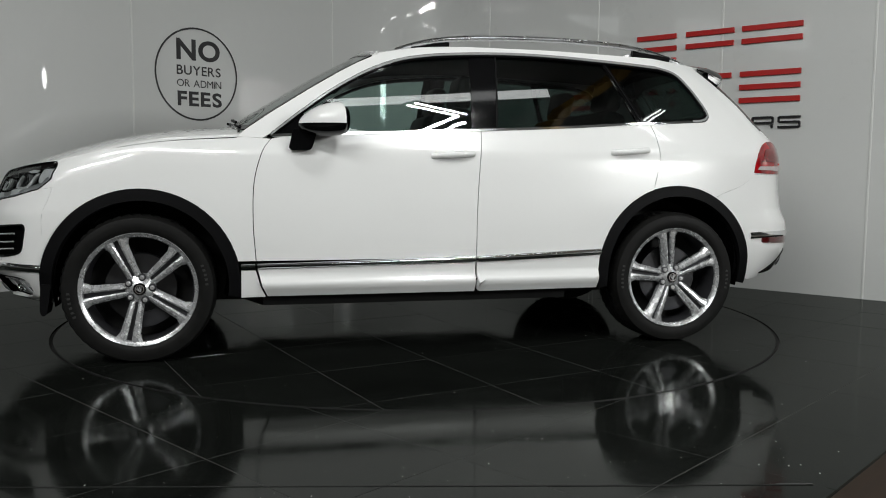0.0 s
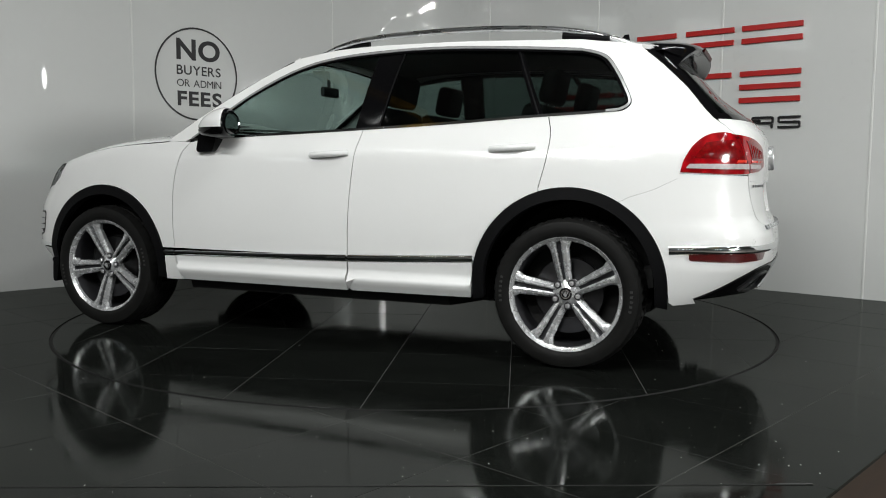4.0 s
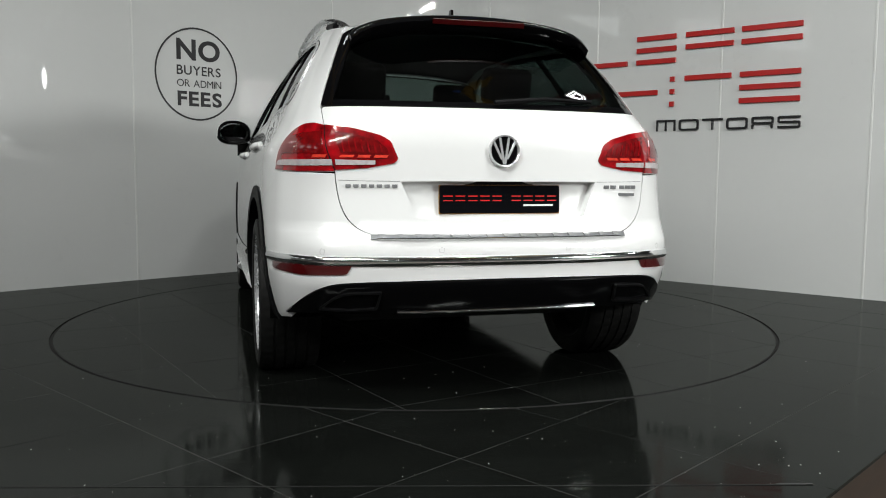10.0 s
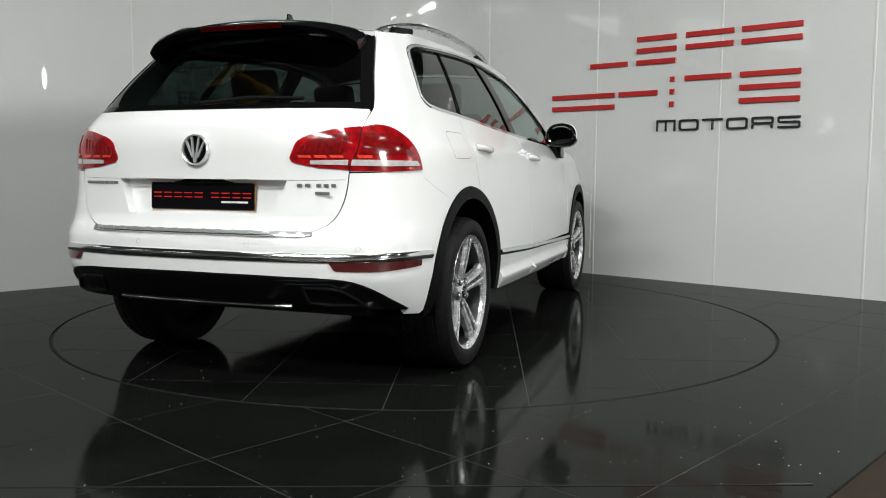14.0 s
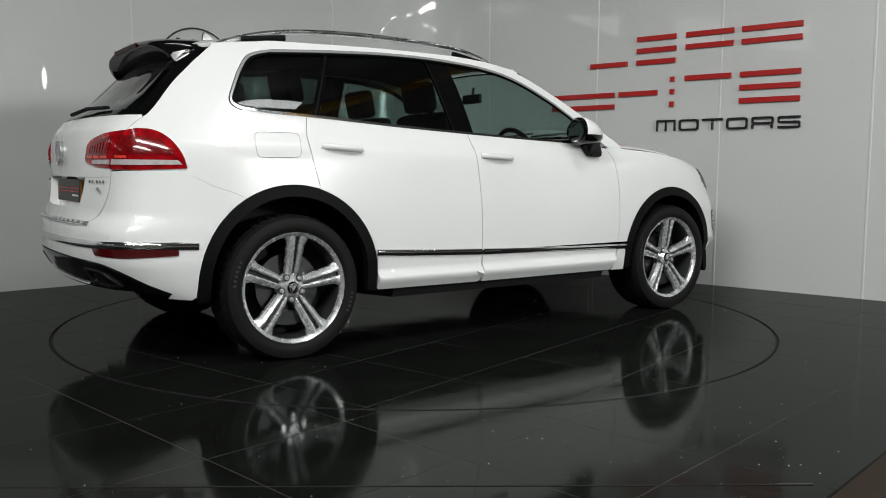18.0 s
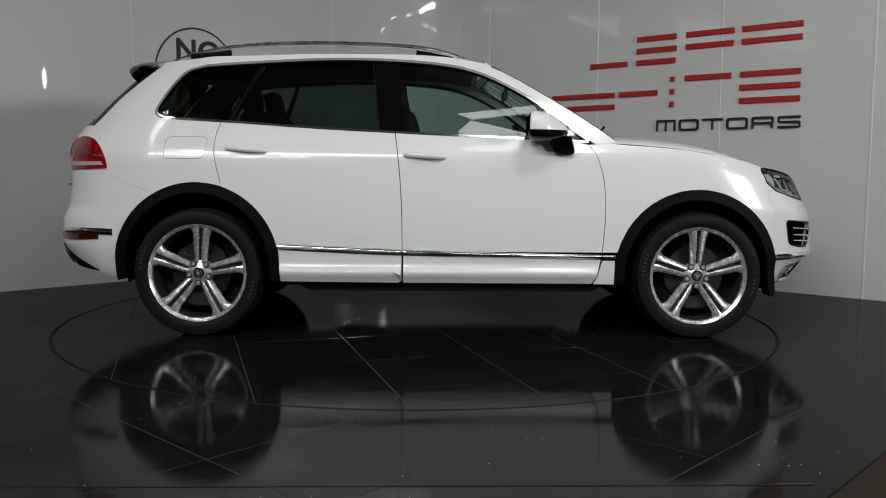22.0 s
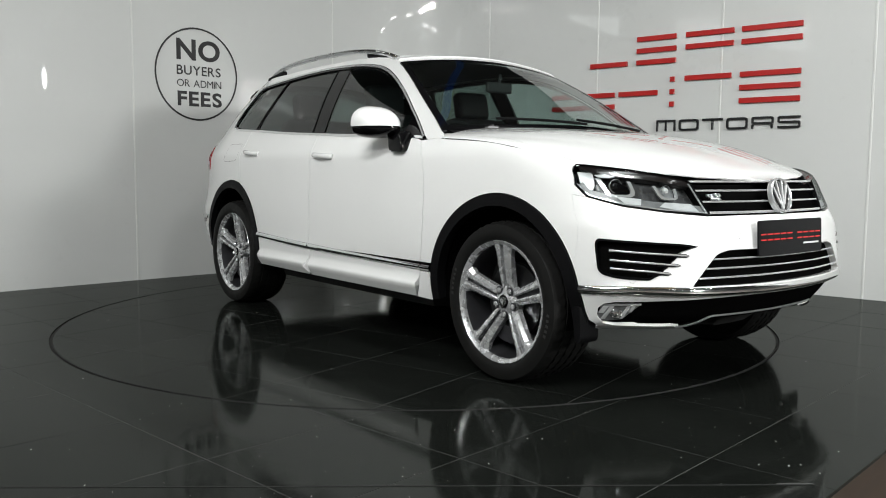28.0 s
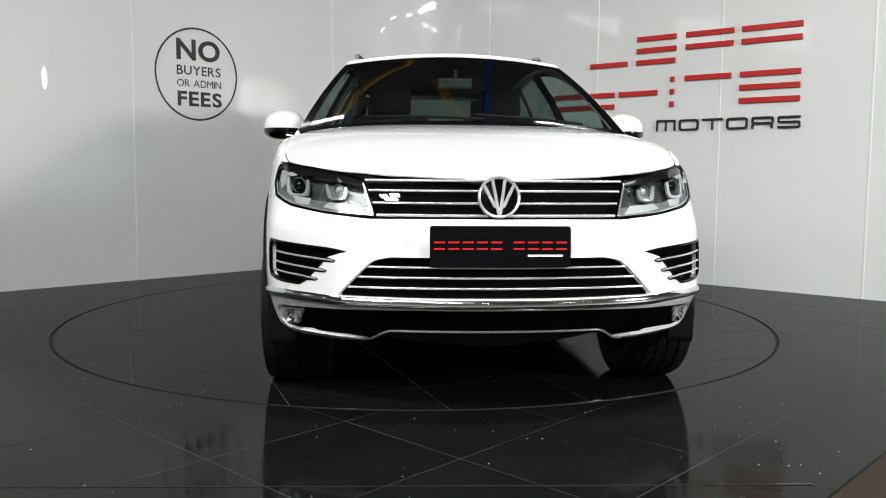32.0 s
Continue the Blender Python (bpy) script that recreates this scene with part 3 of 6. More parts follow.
# roof, bonnet, wing tops, screens
panel("roof", [(-1.80, -1), (0.22, -1), (0.22, 1), (-1.80, 1)], roof, WHITE, car, cell=0.12, lip=0.02)
panel("bonnet", [(0.965, -0.93), (1.45, -0.95), (1.80, -0.962), (1.93, -0.962), (2.04, -0.93), (2.12, -0.86), (2.17, -0.74), (2.195, -0.55), (2.20, -0.25), (2.20, 0.25), (2.195, 0.55), (2.17, 0.74), (2.12, 0.86), (2.04, 0.93), (1.93, 0.962), (1.80, 0.962), (1.45, 0.95), (0.965, 0.93)], bonnet, WHITE, car, cell=0.05, lip=0.006)
for sgn in (1, -1):
    pts = [(0.90, 0.995 * sgn), (1.45, 0.999 * sgn), (1.80, 0.999 * sgn), (1.925, 0.997 * sgn), (1.925, 0.966 * sgn), (1.80, 0.966 * sgn), (1.75, 0.959 * sgn), (1.45, 0.954 * sgn), (0.965, 0.932 * sgn), (0.90, 0.932 * sgn)]
    panel("wing_top", pts, bonnet, WHITE, car, cell=0.04, lip=0.0)
panel("windscreen", [(0, -0.955), (0.962, -0.955), (0.962, 0.955), (0, 0.955)], lambda u, v: windscreen(u, -v), SCREEN, car, cell=0.1, lip=0.0)
panel("screen_border", [(-0.01, -0.995), (0.962, -0.995), (0.962, 0.995), (-0.01, 0.995)], lambda u, v: windscreen(u, -v), GLOSS_BLACK, car, holes=[fillet([(0.035, -0.945), (0.945, -0.945), (0.945, 0.945), (0.035, 0.945)], 0.03)], cell=0.06, lift=0.002, lip=0.01)

panel("roof_front_edge", [(0.964, -0.995), (1.02, -0.995), (1.02, 0.995), (0.964, 0.995)], lambda u, v: windscreen(u, -v), WHITE, car, cell=0.05, lift=0.003, lip=0.012)


def half_mirror(pts, mid):
    """A half outline from the middle outward and back to the middle, closed with its mirror image."""
    return pts + [(2 * mid - q, z) for q, z in pts[::-1] if abs(q - mid) > 1e-6]


# ---- side glass and trims ----
gt = curve2(glass_top, 6)


def top_at(x):
    xs = [p[0] for p in gt][::-1]
    zs = [p[1] for p in gt][::-1]
    return float(np.interp(x, xs, zs))


def belt_run(a, b, n=6, d=0.0):
    return [(a + (b - a) * k / n, belt(a + (b - a) * k / n) + d) for k in range(n + 1)]


def top_run(a, b, n=8, d=-0.012):
    return [(a + (b - a) * k / n, top_at(a + (b - a) * k / n) + d) for k in range(n + 1)]


side_panel("front_window", at(S, belt_run(0.72, -0.262) + top_run(-0.30, 0.74, 14)), PANE, lift=-0.010, lip=0, cell=0.08)
side_panel("rear_window", at(S, belt_run(-0.405, -1.252) + top_run(-1.092, -0.455, 6)), PANE_DARK, lift=-0.010, lip=0, cell=0.08)
qg = at(S, curve2([(-1.46, 1.570), (-1.555, 1.540), (-1.622, 1.463), (-1.675, 1.370), (-1.701, 1.315), (-1.696, 1.290), (-1.662, 1.271), (-1.6, 1.264)], 5) + belt_run(-1.5, -1.292, 3) + top_run(-1.125, -1.40, 5))
side_panel("quarter_window", qg, PANE_DARK, lift=-0.010, lip=0, cell=0.08)
side_panel("b_pillar", at(S, belt_run(-0.262, -0.405, 2) + top_run(-0.455, -0.30, 2)), GLOSS_BLACK, lift=-0.006, cell=0.08)
side_panel("c_pillar", at(S, belt_run(-1.252, -1.292, 2) + top_run(-1.125, -1.092, 1)), GLOSS_BLACK, lift=-0.006, cell=0.08)
for x0, x1, w in ((-0.405, -0.455, 0.004), (-1.272, -1.108, 0.004)):
    seal = [(x0 + w, belt(x0)), (x0 - w, belt(x0)), (x1 - w, top_at(x1) - 0.014), (x1 + w, top_at(x1) - 0.014)]
    side_panel("pillar_seal", at(S, seal), BLACK_PLASTIC, lift=-0.002, lip=0.004, cell=0.1)
side_panel("mirror_triangle", at(S, [(0.83, 1.137), (0.70, 1.146), (0.60, 1.152), (0.635, 1.268)]), GLOSS_BLACK, lift=-0.004, cell=0.08)
side_panel("waist_trim", at(S, belt_run(0.80, -1.66, 16, 0.001) + belt_run(-1.66, 0.80, 16, -0.0125)), CHROME, lift=0.004, cell=0.1, lip=0.008)
side_panel("window_seal", at(S, [(x, z + 0.001) for x, z in gt] + [(x, z - 0.027) for x, z in gt[::-1]]), GLOSS_BLACK, lift=0.001, cell=0.1, lip=0.008)
side_panel("window_trim", at(S, [(x, z - 0.003) for x, z in gt] + [(x, z - 0.016) for x, z in gt[::-1]]), BRIGHT, lift=0.005, cell=0.1, lip=0.004)
qt = curve2([(-1.44, 1.588), (-1.563, 1.551), (-1.633, 1.470), (-1.688, 1.375), (-1.714, 1.315), (-1.708, 1.282), (-1.670, 1.258), (-1.6, 1.250)], 5)
qi = curve2([(-1.44, 1.574), (-1.552, 1.539), (-1.620, 1.462), (-1.674, 1.370), (-1.700, 1.316), (-1.696, 1.291), (-1.662, 1.272), (-1.6, 1.265)], 5)
side_panel("quarter_window_seal", at(S, qt + [(a + (a - b) * 0.8, c + (c - d) * 0.8) for (a, c), (b, d) in zip(qi, qt)][::-1]), GLOSS_BLACK, lift=0.001, cell=0.1, lip=0.008)
qo = [(b + (a - b) * 0.2, d + (c - d) * 0.2) for (a, c), (b, d) in zip(qi, qt)]
side_panel("quarter_window_trim", at(S, qo + qi[::-1]), BRIGHT, lift=0.005, cell=0.1, lip=0.004)

# ---- sills and arches ----
skirt_out = smooth_fn([(0.30, 0.0), (0.335, 0.012), (0.375, 0.028), (0.395, 0.030), (0.41, 0.014), (0.43, 0.004), (0.47, 0.002)])


def skirt_left(u, v):
    return skin_left(u, v) + Vector((0, skirt_out(v), 0))


def skirt_right(u, v):
    return skin_right(u, v) - Vector((0, skirt_out(v), 0))


for run in ([(0.872, 0.460), (0.850, 0.375), (0.825, 0.322), (-0.262, 0.322), (-0.262, 0.480)], [(-0.272, 0.480), (-0.272, 0.335), (-0.29, 0.322), (-0.966, 0.326), (-0.976, 0.508)]):
    run = at(S, run)
    panel("side_skirt", [(-q, z) for q, z in run], skirt_left, WHITE, car, cell=0.022, lip=0.05)
    panel("side_skirt", run, skirt_right, WHITE, car, cell=0.022, lip=0.05)
for sg in (1, -1):
    bm = bmesh.new()
    y = 0.952 + 0.004
    pts = [(-0.275, y, 0.432), (-0.275, y, 0.332), (-0.345, y + 0.012, 0.40), (-0.278, y + 0.048, 0.372)]
    vs = [bm.verts.new((a, sg * b, c)) for a, b, c in pts]
    for f in ((0, 3, 2), (1, 2, 3), (0, 1, 3), (0, 2, 1)):
        bm.faces.new([vs[i] for i in f])
    bmesh.ops.recalc_face_normals(bm, faces=bm.faces[:])
    part("skirt_fin", bm, WHITE, car)
strip_low = smooth_fn([(-0.980, 0.511), (-0.3, 0.484), (0.3, 0.474), (0.955, 0.466)])
strip_top = smooth_fn([(-0.980, 0.544), (-0.3, 0.517), (0.3, 0.501), (0.955, 0.490)])
for sg in (1, -1):
    # a crowned moulding, cut at the gap between the doors
    for x0, x1, nk in ((0.955, 0.885, 4), (0.875, -0.262, 24), (-0.276, -0.980, 16)):
        bm = bmesh.new()
        rings = []
        for k in range(nk + 1):
            x = x0 + (x1 - x0) * k / nk
            lo, hi = strip_low(x), strip_top(x)
            ring = []
            for f, d in ((0.0, 0.002), (0.04, 0.010), (0.30, 0.0155), (0.62, 0.0165), (0.86, 0.012), (1.0, 0.003)):
                z = lo + (hi - lo) * f
                ring.append(bm.verts.new((x, sg * (skin_y(x, z) + d), z)))
            rings.append(ring)
        for p, q in zip(rings, rings[1:]):
            for j in range(5):
                bm.faces.new((p[j], p[j + 1], q[j + 1], q[j]))
        for ring in (rings[0], rings[-1]):
            bm.faces.new(ring)
        bmesh.ops.recalc_face_normals(bm, faces=bm.faces[:])
        if sum(f.normal.y for f in bm.faces) * sg < 0:
            bmesh.ops.reverse_faces(bm, faces=bm.faces[:])
        part("side_strip", bm, CHROME, car, "chrome side moulding", True)
side_panel("wing_foot", at(S, [(0.953, 0.457), (0.955, 0.320), (0.835, 0.322), (0.860, 0.375), (0.882, 0.457)]), WHITE, lift=0.008)
for cx, a0, a1 in ((AXLE, FA0, FA1), (-AXLE, FA0 - 3, FA1 + 3)):
    side_panel("arch_trim", arch(cx, ARCH_R, a0, a1, 40) + arch(cx, 0.434, a1, a0, 40), BLACK_PLASTIC, lift=0.008, lip=0.05, cell=0.05)

for sg in (1, -1):
    bm = bmesh.new()
    add_prism(bm, fillet([(1.855, 0.40), (1.905, 0.40), (1.912, 0.262), (1.900, 0.240), (1.880, 0.25)], 0.012, 3), 0.11, Matrix.Translation((0, sg * 0.84 + 0.055, 0)) @ Matrix.Rotation(radians(90), 4, "X"), 0.004)
    part("wheel_deflector", bm, BLACK_PLASTIC, car, "black rubber flap ahead of the wheel")

# ---- nose ----
FC = Q_FRONT
vent = (at(FR, [(0.565, 0.6635), (0.62, 0.674)]) + at(S, [(1.975, 0.694), (1.965, 0.675), (1.985, 0.55)])
        + at(FR, [(0.835, 0.532), (0.748, 0.527), (0.715, 0.548), (0.700, 0.566), (0.685, 0.582), (0.668, 0.602), (0.650, 0.622), (0.635, 0.640)]))
vent = fillet(vent, [0.004, 0.03, 0.02, 0.02, 0.03, 0.03, 0.008, 0, 0, 0, 0, 0, 0])
low_grille = fillet([FR(0.0, 0.645), FR(0.40, 0.645), FR(0.47, 0.632), FR(0.60, 0.50), FR(0.3, 0.497), (FC, 0.497)], [0, 0, 0.03, 0.012, 0, 0])
low_grille = half_mirror(low_grille, FC)
half = ([(FC, 0.785)] + at(FR, [(0.25, 0.785), (0.48, 0.783), (0.66, 0.80), (0.79, 0.822)]) + at(S, [(1.902, 0.8595), (1.8375, 0.8695), (1.862, 0.80), (1.886, 0.62)]) + arch(AXLE, ARCH_R + 0.004, 25, -1, 12)
        + at(S, [(1.916, 0.345), (1.932, 0.318), (1.955, 0.308)]) + at(FR, [(0.84, 0.302), (0.76, 0.298), (0.62, 0.296), (0.54, 0.296), (0.490, 0.303), (0.56, 0.316), (0.66, 0.319), (0.77, 0.324), (0.812, 0.333), (0.838, 0.362), (0.850, 0.402), (0.846, 0.422), (0.825, 0.432), (0.62, 0.442), (0.3, 0.447)]) + [(FC, 0.447)])
vent_r = [(2 * FC - q, z) for q, z in vent]
nose_panel("front_bumper", half_mirror(half, FC), WHITE, holes=[vent, vent_r, low_grille], cell=0.045, lip=0.03)
for v in (vent, vent_r):
    nose_panel("vent_recess", v, VOID, lift=-0.025, lip=0)
nose_panel("lower_grille_mesh", low_grille, VOID, lift=-0.03, lip=0, cell=0.06)


def round_bar(name, pts, h, material, lift=0.0, deep=1.0):
    """A slim bar with an oval section along a run of (q, z) points."""
    bm = bmesh.new()
    path = []
    for (q0, z0), (q1, z1) in zip(pts, pts[1:]):
        k = max(1, int((abs(q1 - q0) + abs(z1 - z0)) / 0.05))
        path += [(q0 + (q1 - q0) * i / k, z0 + (z1 - z0) * i / k) for i in range(k)]
    path.append(pts[-1])
    out = []
    for q, z in path:
        p, n = body(q, z), (body(q + 0.004, z) - body(q - 0.004, z)).cross(Vector((0, 0, 1)))
        n = -n.normalized() if n.dot(body(q, z)) < 0 else n.normalized()
        out.append(p + n * lift)
    add_tube(bm, out, h / 2 * deep, 10, 1 / deep)
    return part(name, bm, material, car, "", True)


def nose_bar(name, pts, h, material, lift=0.0, lip=0.015):
    """A slim flat bar along a run of (q, z) points."""
    return nose_panel(name, [(q, z + h / 2) for q, z in pts] + [(q, z - h / 2) for q, z in pts[::-1]], material, lift=lift, lip=lip, cell=0.06)


for z, w in ((0.608, 0.49), (0.570, 0.525), (0.532, 0.56)):
    round_bar("grille_bar", at(FR, [(y * w, z) for y in (1, 0.6, 0.2, -0.2, -0.6, -1)]), 0.0085, BRIGHT, -0.008)
for sg in (1, -1):
    for z, a in ((0.627, 0.614), (0.588, 0.646), (0.554, 0.680)):
        run = at(FR, [(a, z), (0.74, z + 0.009), (0.80, z + 0.014), (0.855, z + 0.020)])
        round_bar("vent_bar", [(q if sg > 0 else 2 * FC - q, zz) for q, zz in run], 0.0085, BRIGHT, 0.002)
        claw = at(FR, [(a - 0.008, z), (a + 0.004, z + 0.007), (a + 0.075, z + 0.012), (a + 0.075, z - 0.005), (a + 0.004, z - 0.007)])
        nose_panel("vent_claw", [(q if sg > 0 else 2 * FC - q, zz) for q, zz in claw], GLOSS_BLACK, lift=0.0025, lip=0.01, cell=0.04)
    vq, vz = np.mean(vent, axis=0)
    ring = [(q if sg > 0 else 2 * FC - q, z) for q, z in vent]
    hole = [(q if sg > 0 else 2 * FC - q, z) for q, z in [(vq + (q - vq) * 0.955, vz + (z - vz) * 0.88) for q, z in vent]]
    nose_panel("vent_frame", ring, GLOSS_BLACK, holes=[hole], lift=0.003, lip=0.012, cell=0.03)
# chrome strip across the bumper
run = [S(1.900, 0.476), S(1.96, 0.480)] + at(FR, [(0.82, 0.487), (0.7, 0.484), (0.55, 0.478), (0.4, 0.475), (0.2, 0.472)])
run = run + [(FC, 0.472)] + [(2 * FC - q, z) for q, z in run[::-1]]
round_bar("bumper_strip", run, 0.036, CHROME, -0.002, 0.6)
# lower air dam, its lip and the fog lamps
dam = [(FC, 0.441)] + at(FR, [(0.3, 0.441), (0.62, 0.441), (0.80, 0.441), (0.848, 0.425), (0.850, 0.39), (0.82, 0.33), (0.70, 0.312), (0.50, 0.30), (0.42, 0.33), (0.2, 0.33)]) + [(FC, 0.33)]
nose_panel("air_dam", half_mirror(dam, FC), VOID, lift=-0.012, lip=0.05)
round_bar("air_dam_lip", at(FR, [(y, 0.356 - 0.050 * ramp(abs(y), 0.40, 0.50)) for y in (0.52, 0.50, 0.475, 0.45, 0.425, 0.40, 0.2, 0, -0.2, -0.40, -0.425, -0.45, -0.475, -0.50, -0.52)]), 0.010, LAMP_GREY, 0.002)
for sg in (1, -1):
    def fm(pts):
        return [(q if sg > 0 else 2 * FC - q, z) for q, z in at(FR, pts)]
    fo = nose_panel("fog_lamp", fillet(fm([(0.848, 0.416), (0.735, 0.420), (0.752, 0.385), (0.765, 0.350), (0.815, 0.336), (0.838, 0.362)]), 0.012), LAMP_GREY, "clear ribbed fog lamp in the black dam", lift=-0.008, lip=0.01, cell=0.03)
    for y0, y1, z0, z1 in ((0.842, 0.829, 0.378, 0.412), (0.826, 0.815, 0.350, 0.412), (0.778, 0.767, 0.354, 0.410), (0.764, 0.752, 0.384, 0.413)):
        nose_panel("fog_rib", fm([(y0, z0), (y1, z0), (y1, z1), (y0, z1)]), LAMP_SILVER, lift=-0.004, lip=0.004, cell=0.04).parent = fo
    p = body(*FR(0.797, 0.380))
    bm = bmesh.new()
    add_lathe(bm, [(0.001, 0.004), (0.008, 0.003), (0.012, -0.004), (0.020, 0.004), (0.024, 0.002), (0.024, -0.012)], 20, Matrix.Translation((p.x - 0.002, (p.y - 0.002) * sg, p.z)) @ Vector((0.70, 0.70 * sg, 0.0)).to_track_quat("X", "Z").to_matrix().to_4x4())
    part("fog_bulb", bm, CHROME, fo, "", True)
    nose_panel("fog_top", fm([(0.846, 0.419), (0.740, 0.423), (0.737, 0.415), (0.848, 0.411)]), BRIGHT, lift=-0.003, lip=0.004, cell=0.04).parent = fo
# grille: frame, slats, badge
gr = half_mirror([(FC, 0.932)] + at(FR, [(0.25, 0.931), (0.502, 0.930), (0.455, 0.79), (0.25, 0.788)]) + [(FC, 0.788)], FC)
nose_panel("grille", gr, VOID, lift=-0.035, lip=0, cell=0.06)
for z, h in ((0.926, 0.011), (0.888, 0.010), (0.842, 0.010), (0.797, 0.012)):
    w = 0.453 + (z - 0.79) * 0.33
    round_bar("grille_slat", at(FR, [(y * w, z) for y in (1, 0.75, 0.5, 0.25, 0, -0.25, -0.5, -0.75, -1)]), h, BRIGHT, -0.010)


def badge(x, z, r, lean, parent):
    """A round chrome emblem: ring, dark disc and slanted chrome bars."""
    m = Matrix.Translation((x, 0, z)) @ Matrix.Rotation(radians(lean), 4, "Y")
    sg = 1 if x > 0 else -1
    bm = bmesh.new()
    add_lathe(bm, [(r * 0.86, 0.0), (r * 0.88, 0.010 * sg), (r * 0.95, 0.013 * sg), (r, 0.008 * sg), (r, -0.012 * sg), (r * 0.86, -0.012 * sg)], 40, m, True)
    ring = part("badge", bm, EMBLEM, parent, "round chrome emblem", True)
    bm = bmesh.new()
    add_lathe(bm, [(0.001, 0.002 * sg), (r * 0.87, 0.0), (r * 0.87, -0.014 * sg), (0.001, -0.014 * sg)], 32, m)
    part("badge_disc", bm, GLOSS_BLACK, ring)
    for y, z, tall, lean in ((-0.46, 0.08, 1.30, 26), (-0.16, 0.0, 1.66, 9), (0.16, 0.0, 1.66, -9), (0.46, 0.08, 1.30, -26)):
        bm = bmesh.new()
        add_box(bm, 0.012, r * 0.15, r * tall, m @ Matrix.Translation((0.003 * sg, y * r, z * r)) @ Matrix.Rotation(radians(lean), 4, "X"), 0.002, 1)
        part("badge_bar", bm, EMBLEM, ring)


for y0, w, dz in ((-0.425, 0.030, 0.0), (-0.385, 0.036, 0.004), (-0.400, 0.05, -0.010)):
    q, z = FR(y0, 0.866 + dz)
    nose_panel("grille_emblem", [(q - w / 2 - 0.004, z - 0.006), (q + w / 2 - 0.004, z - 0.006), (q + w / 2 + 0.004, z + 0.006), (q - w / 2 + 0.004, z + 0.006)], SATIN, lift=0.004, lip=0.01)
badge(2.262, 0.866, 0.080, -14, car)
# headlamps
for sg in (1, -1):
    def hm(pts):
        return [(q if sg > 0 else 2 * FC - q, z) for q, z in pts]
    hl = at(FR, [(0.456, 0.790), (0.505, 0.934), (0.60, 0.955), (0.70, 0.975)]) + at(S, [(1.90, 0.990), (1.816, 0.9985), (1.817, 0.972), (1.845, 0.91), (1.905, 0.863)]) + at(FR, [(0.785, 0.828), (0.66, 0.806)])
    hl = fillet(hl, 0.012, 3)
    bowl = nose_panel("headlamp", hm(hl), LAMP_DARK, "clear headlamp with a dark upper brow and bright light guides", lift=-0.050, lip=0, cell=0.03)
    cq, cz = np.mean(hl, axis=0)
    small = [(cq + (q - cq) * 0.987, cz + (z - cz) * 0.968) for q, z in hl]
    nose_panel("lamp_frame", hm(hl), GLOSS_BLACK, holes=[hm(small)], lift=0.0, lip=0.050, cell=0.04).parent = bowl
    brow = at(FR, [(0.500, 0.905), (0.505, 0.932), (0.60, 0.955), (0.70, 0.975)]) + at(S, [(1.90, 0.990), (1.825, 0.996), (1.84, 0.978)]) + at(FR, [(0.80, 0.952), (0.70, 0.942), (0.62, 0.926)])
    nose_panel("lamp_brow", hm(brow), LAMP_BROWN, lift=-0.008, lip=0.03).parent = bowl
    low = at(FR, [(0.463, 0.796), (0.474, 0.830), (0.60, 0.840), (0.70, 0.852), (0.80, 0.870)]) + at(S, [(1.90, 0.895), (1.87, 0.925), (1.85, 0.915), (1.905, 0.870)]) + at(FR, [(0.785, 0.834), (0.66, 0.811)])
    nose_panel("lamp_sill", hm(low), LAMP_GREY, lift=-0.014, lip=0.03, cell=0.03).parent = bowl
    # Two pale patches on the sill: a lamp's reflection drawn as silver panels.
    for facet in ([(0.792, 0.866), (0.716, 0.858), (0.726, 0.832), (0.776, 0.838)], [(0.640, 0.844), (0.528, 0.838), (0.500, 0.806), (0.600, 0.814), (0.664, 0.826)]):
        nose_panel("sill_facet", hm(at(FR, facet)), LAMP_SILVER, lift=-0.010, lip=0.004, cell=0.03).parent = bowl
    rim = at(S, [(1.848, 0.917), (1.905, 0.871)]) + at(FR, [(0.785, 0.836), (0.66, 0.813), (0.463, 0.797)])
    nose_bar("lamp_edge", hm(rim), 0.007, BRIGHT, -0.006, 0.004).parent = bowl
    edge = at(FR, [(0.466, 0.800), (0.504, 0.920), (0.511, 0.920), (0.474, 0.802)])
    nose_panel("lamp_edge", hm(edge), BRIGHT, lift=-0.005, lip=0.004, cell=0.03).parent = bowl
    side = at(S, [(1.890, 0.968), (1.832, 0.970), (1.858, 0.920), (1.905, 0.880), (1.918, 0.905)])
    nose_panel("lamp_side", hm(side), LAMP_SILVER, lift=-0.016, lip=0.02, cell=0.03).parent = bowl
    for y0, y1, z0, z1, th in ((0.822, 0.728, 0.866, 0.944, 0.012), (0.652, 0.572, 0.856, 0.914, 0.009)):
        rc = 0.02
        w = y0 - y1
        u = [(y0 + 0.008, z1), (y0, z0 + rc), (y0 - rc * 0.3, z0 + rc * 0.3), (y0 - rc, z0), (y1 + rc, z0), (y1 + rc * 0.3, z0 + rc * 0.3), (y1, z0 + rc), (y1, z1 - 0.012)]
        v = [(y1 + th + (y0 - y1 - 2 * th) * (y - y1) / w, z + th * 0.8 if z < z1 - 0.02 else z) for y, z in u]
        nose_panel("running_light", hm(at(FR, u + v[::-1])), BRIGHT, lift=-0.014, lip=0.010, cell=0.03).parent = bowl
        nose_panel("lamp_pocket", hm(at(FR, v)), GLOSS_BLACK if y0 > 0.7 else LAMP_GREY, lift=-0.030, lip=0.008, cell=0.03).parent = bowl
    cap = at(FR, [(0.826, 0.954), (0.796, 0.958), (0.772, 0.948), (0.790, 0.942), (0.820, 0.944)])
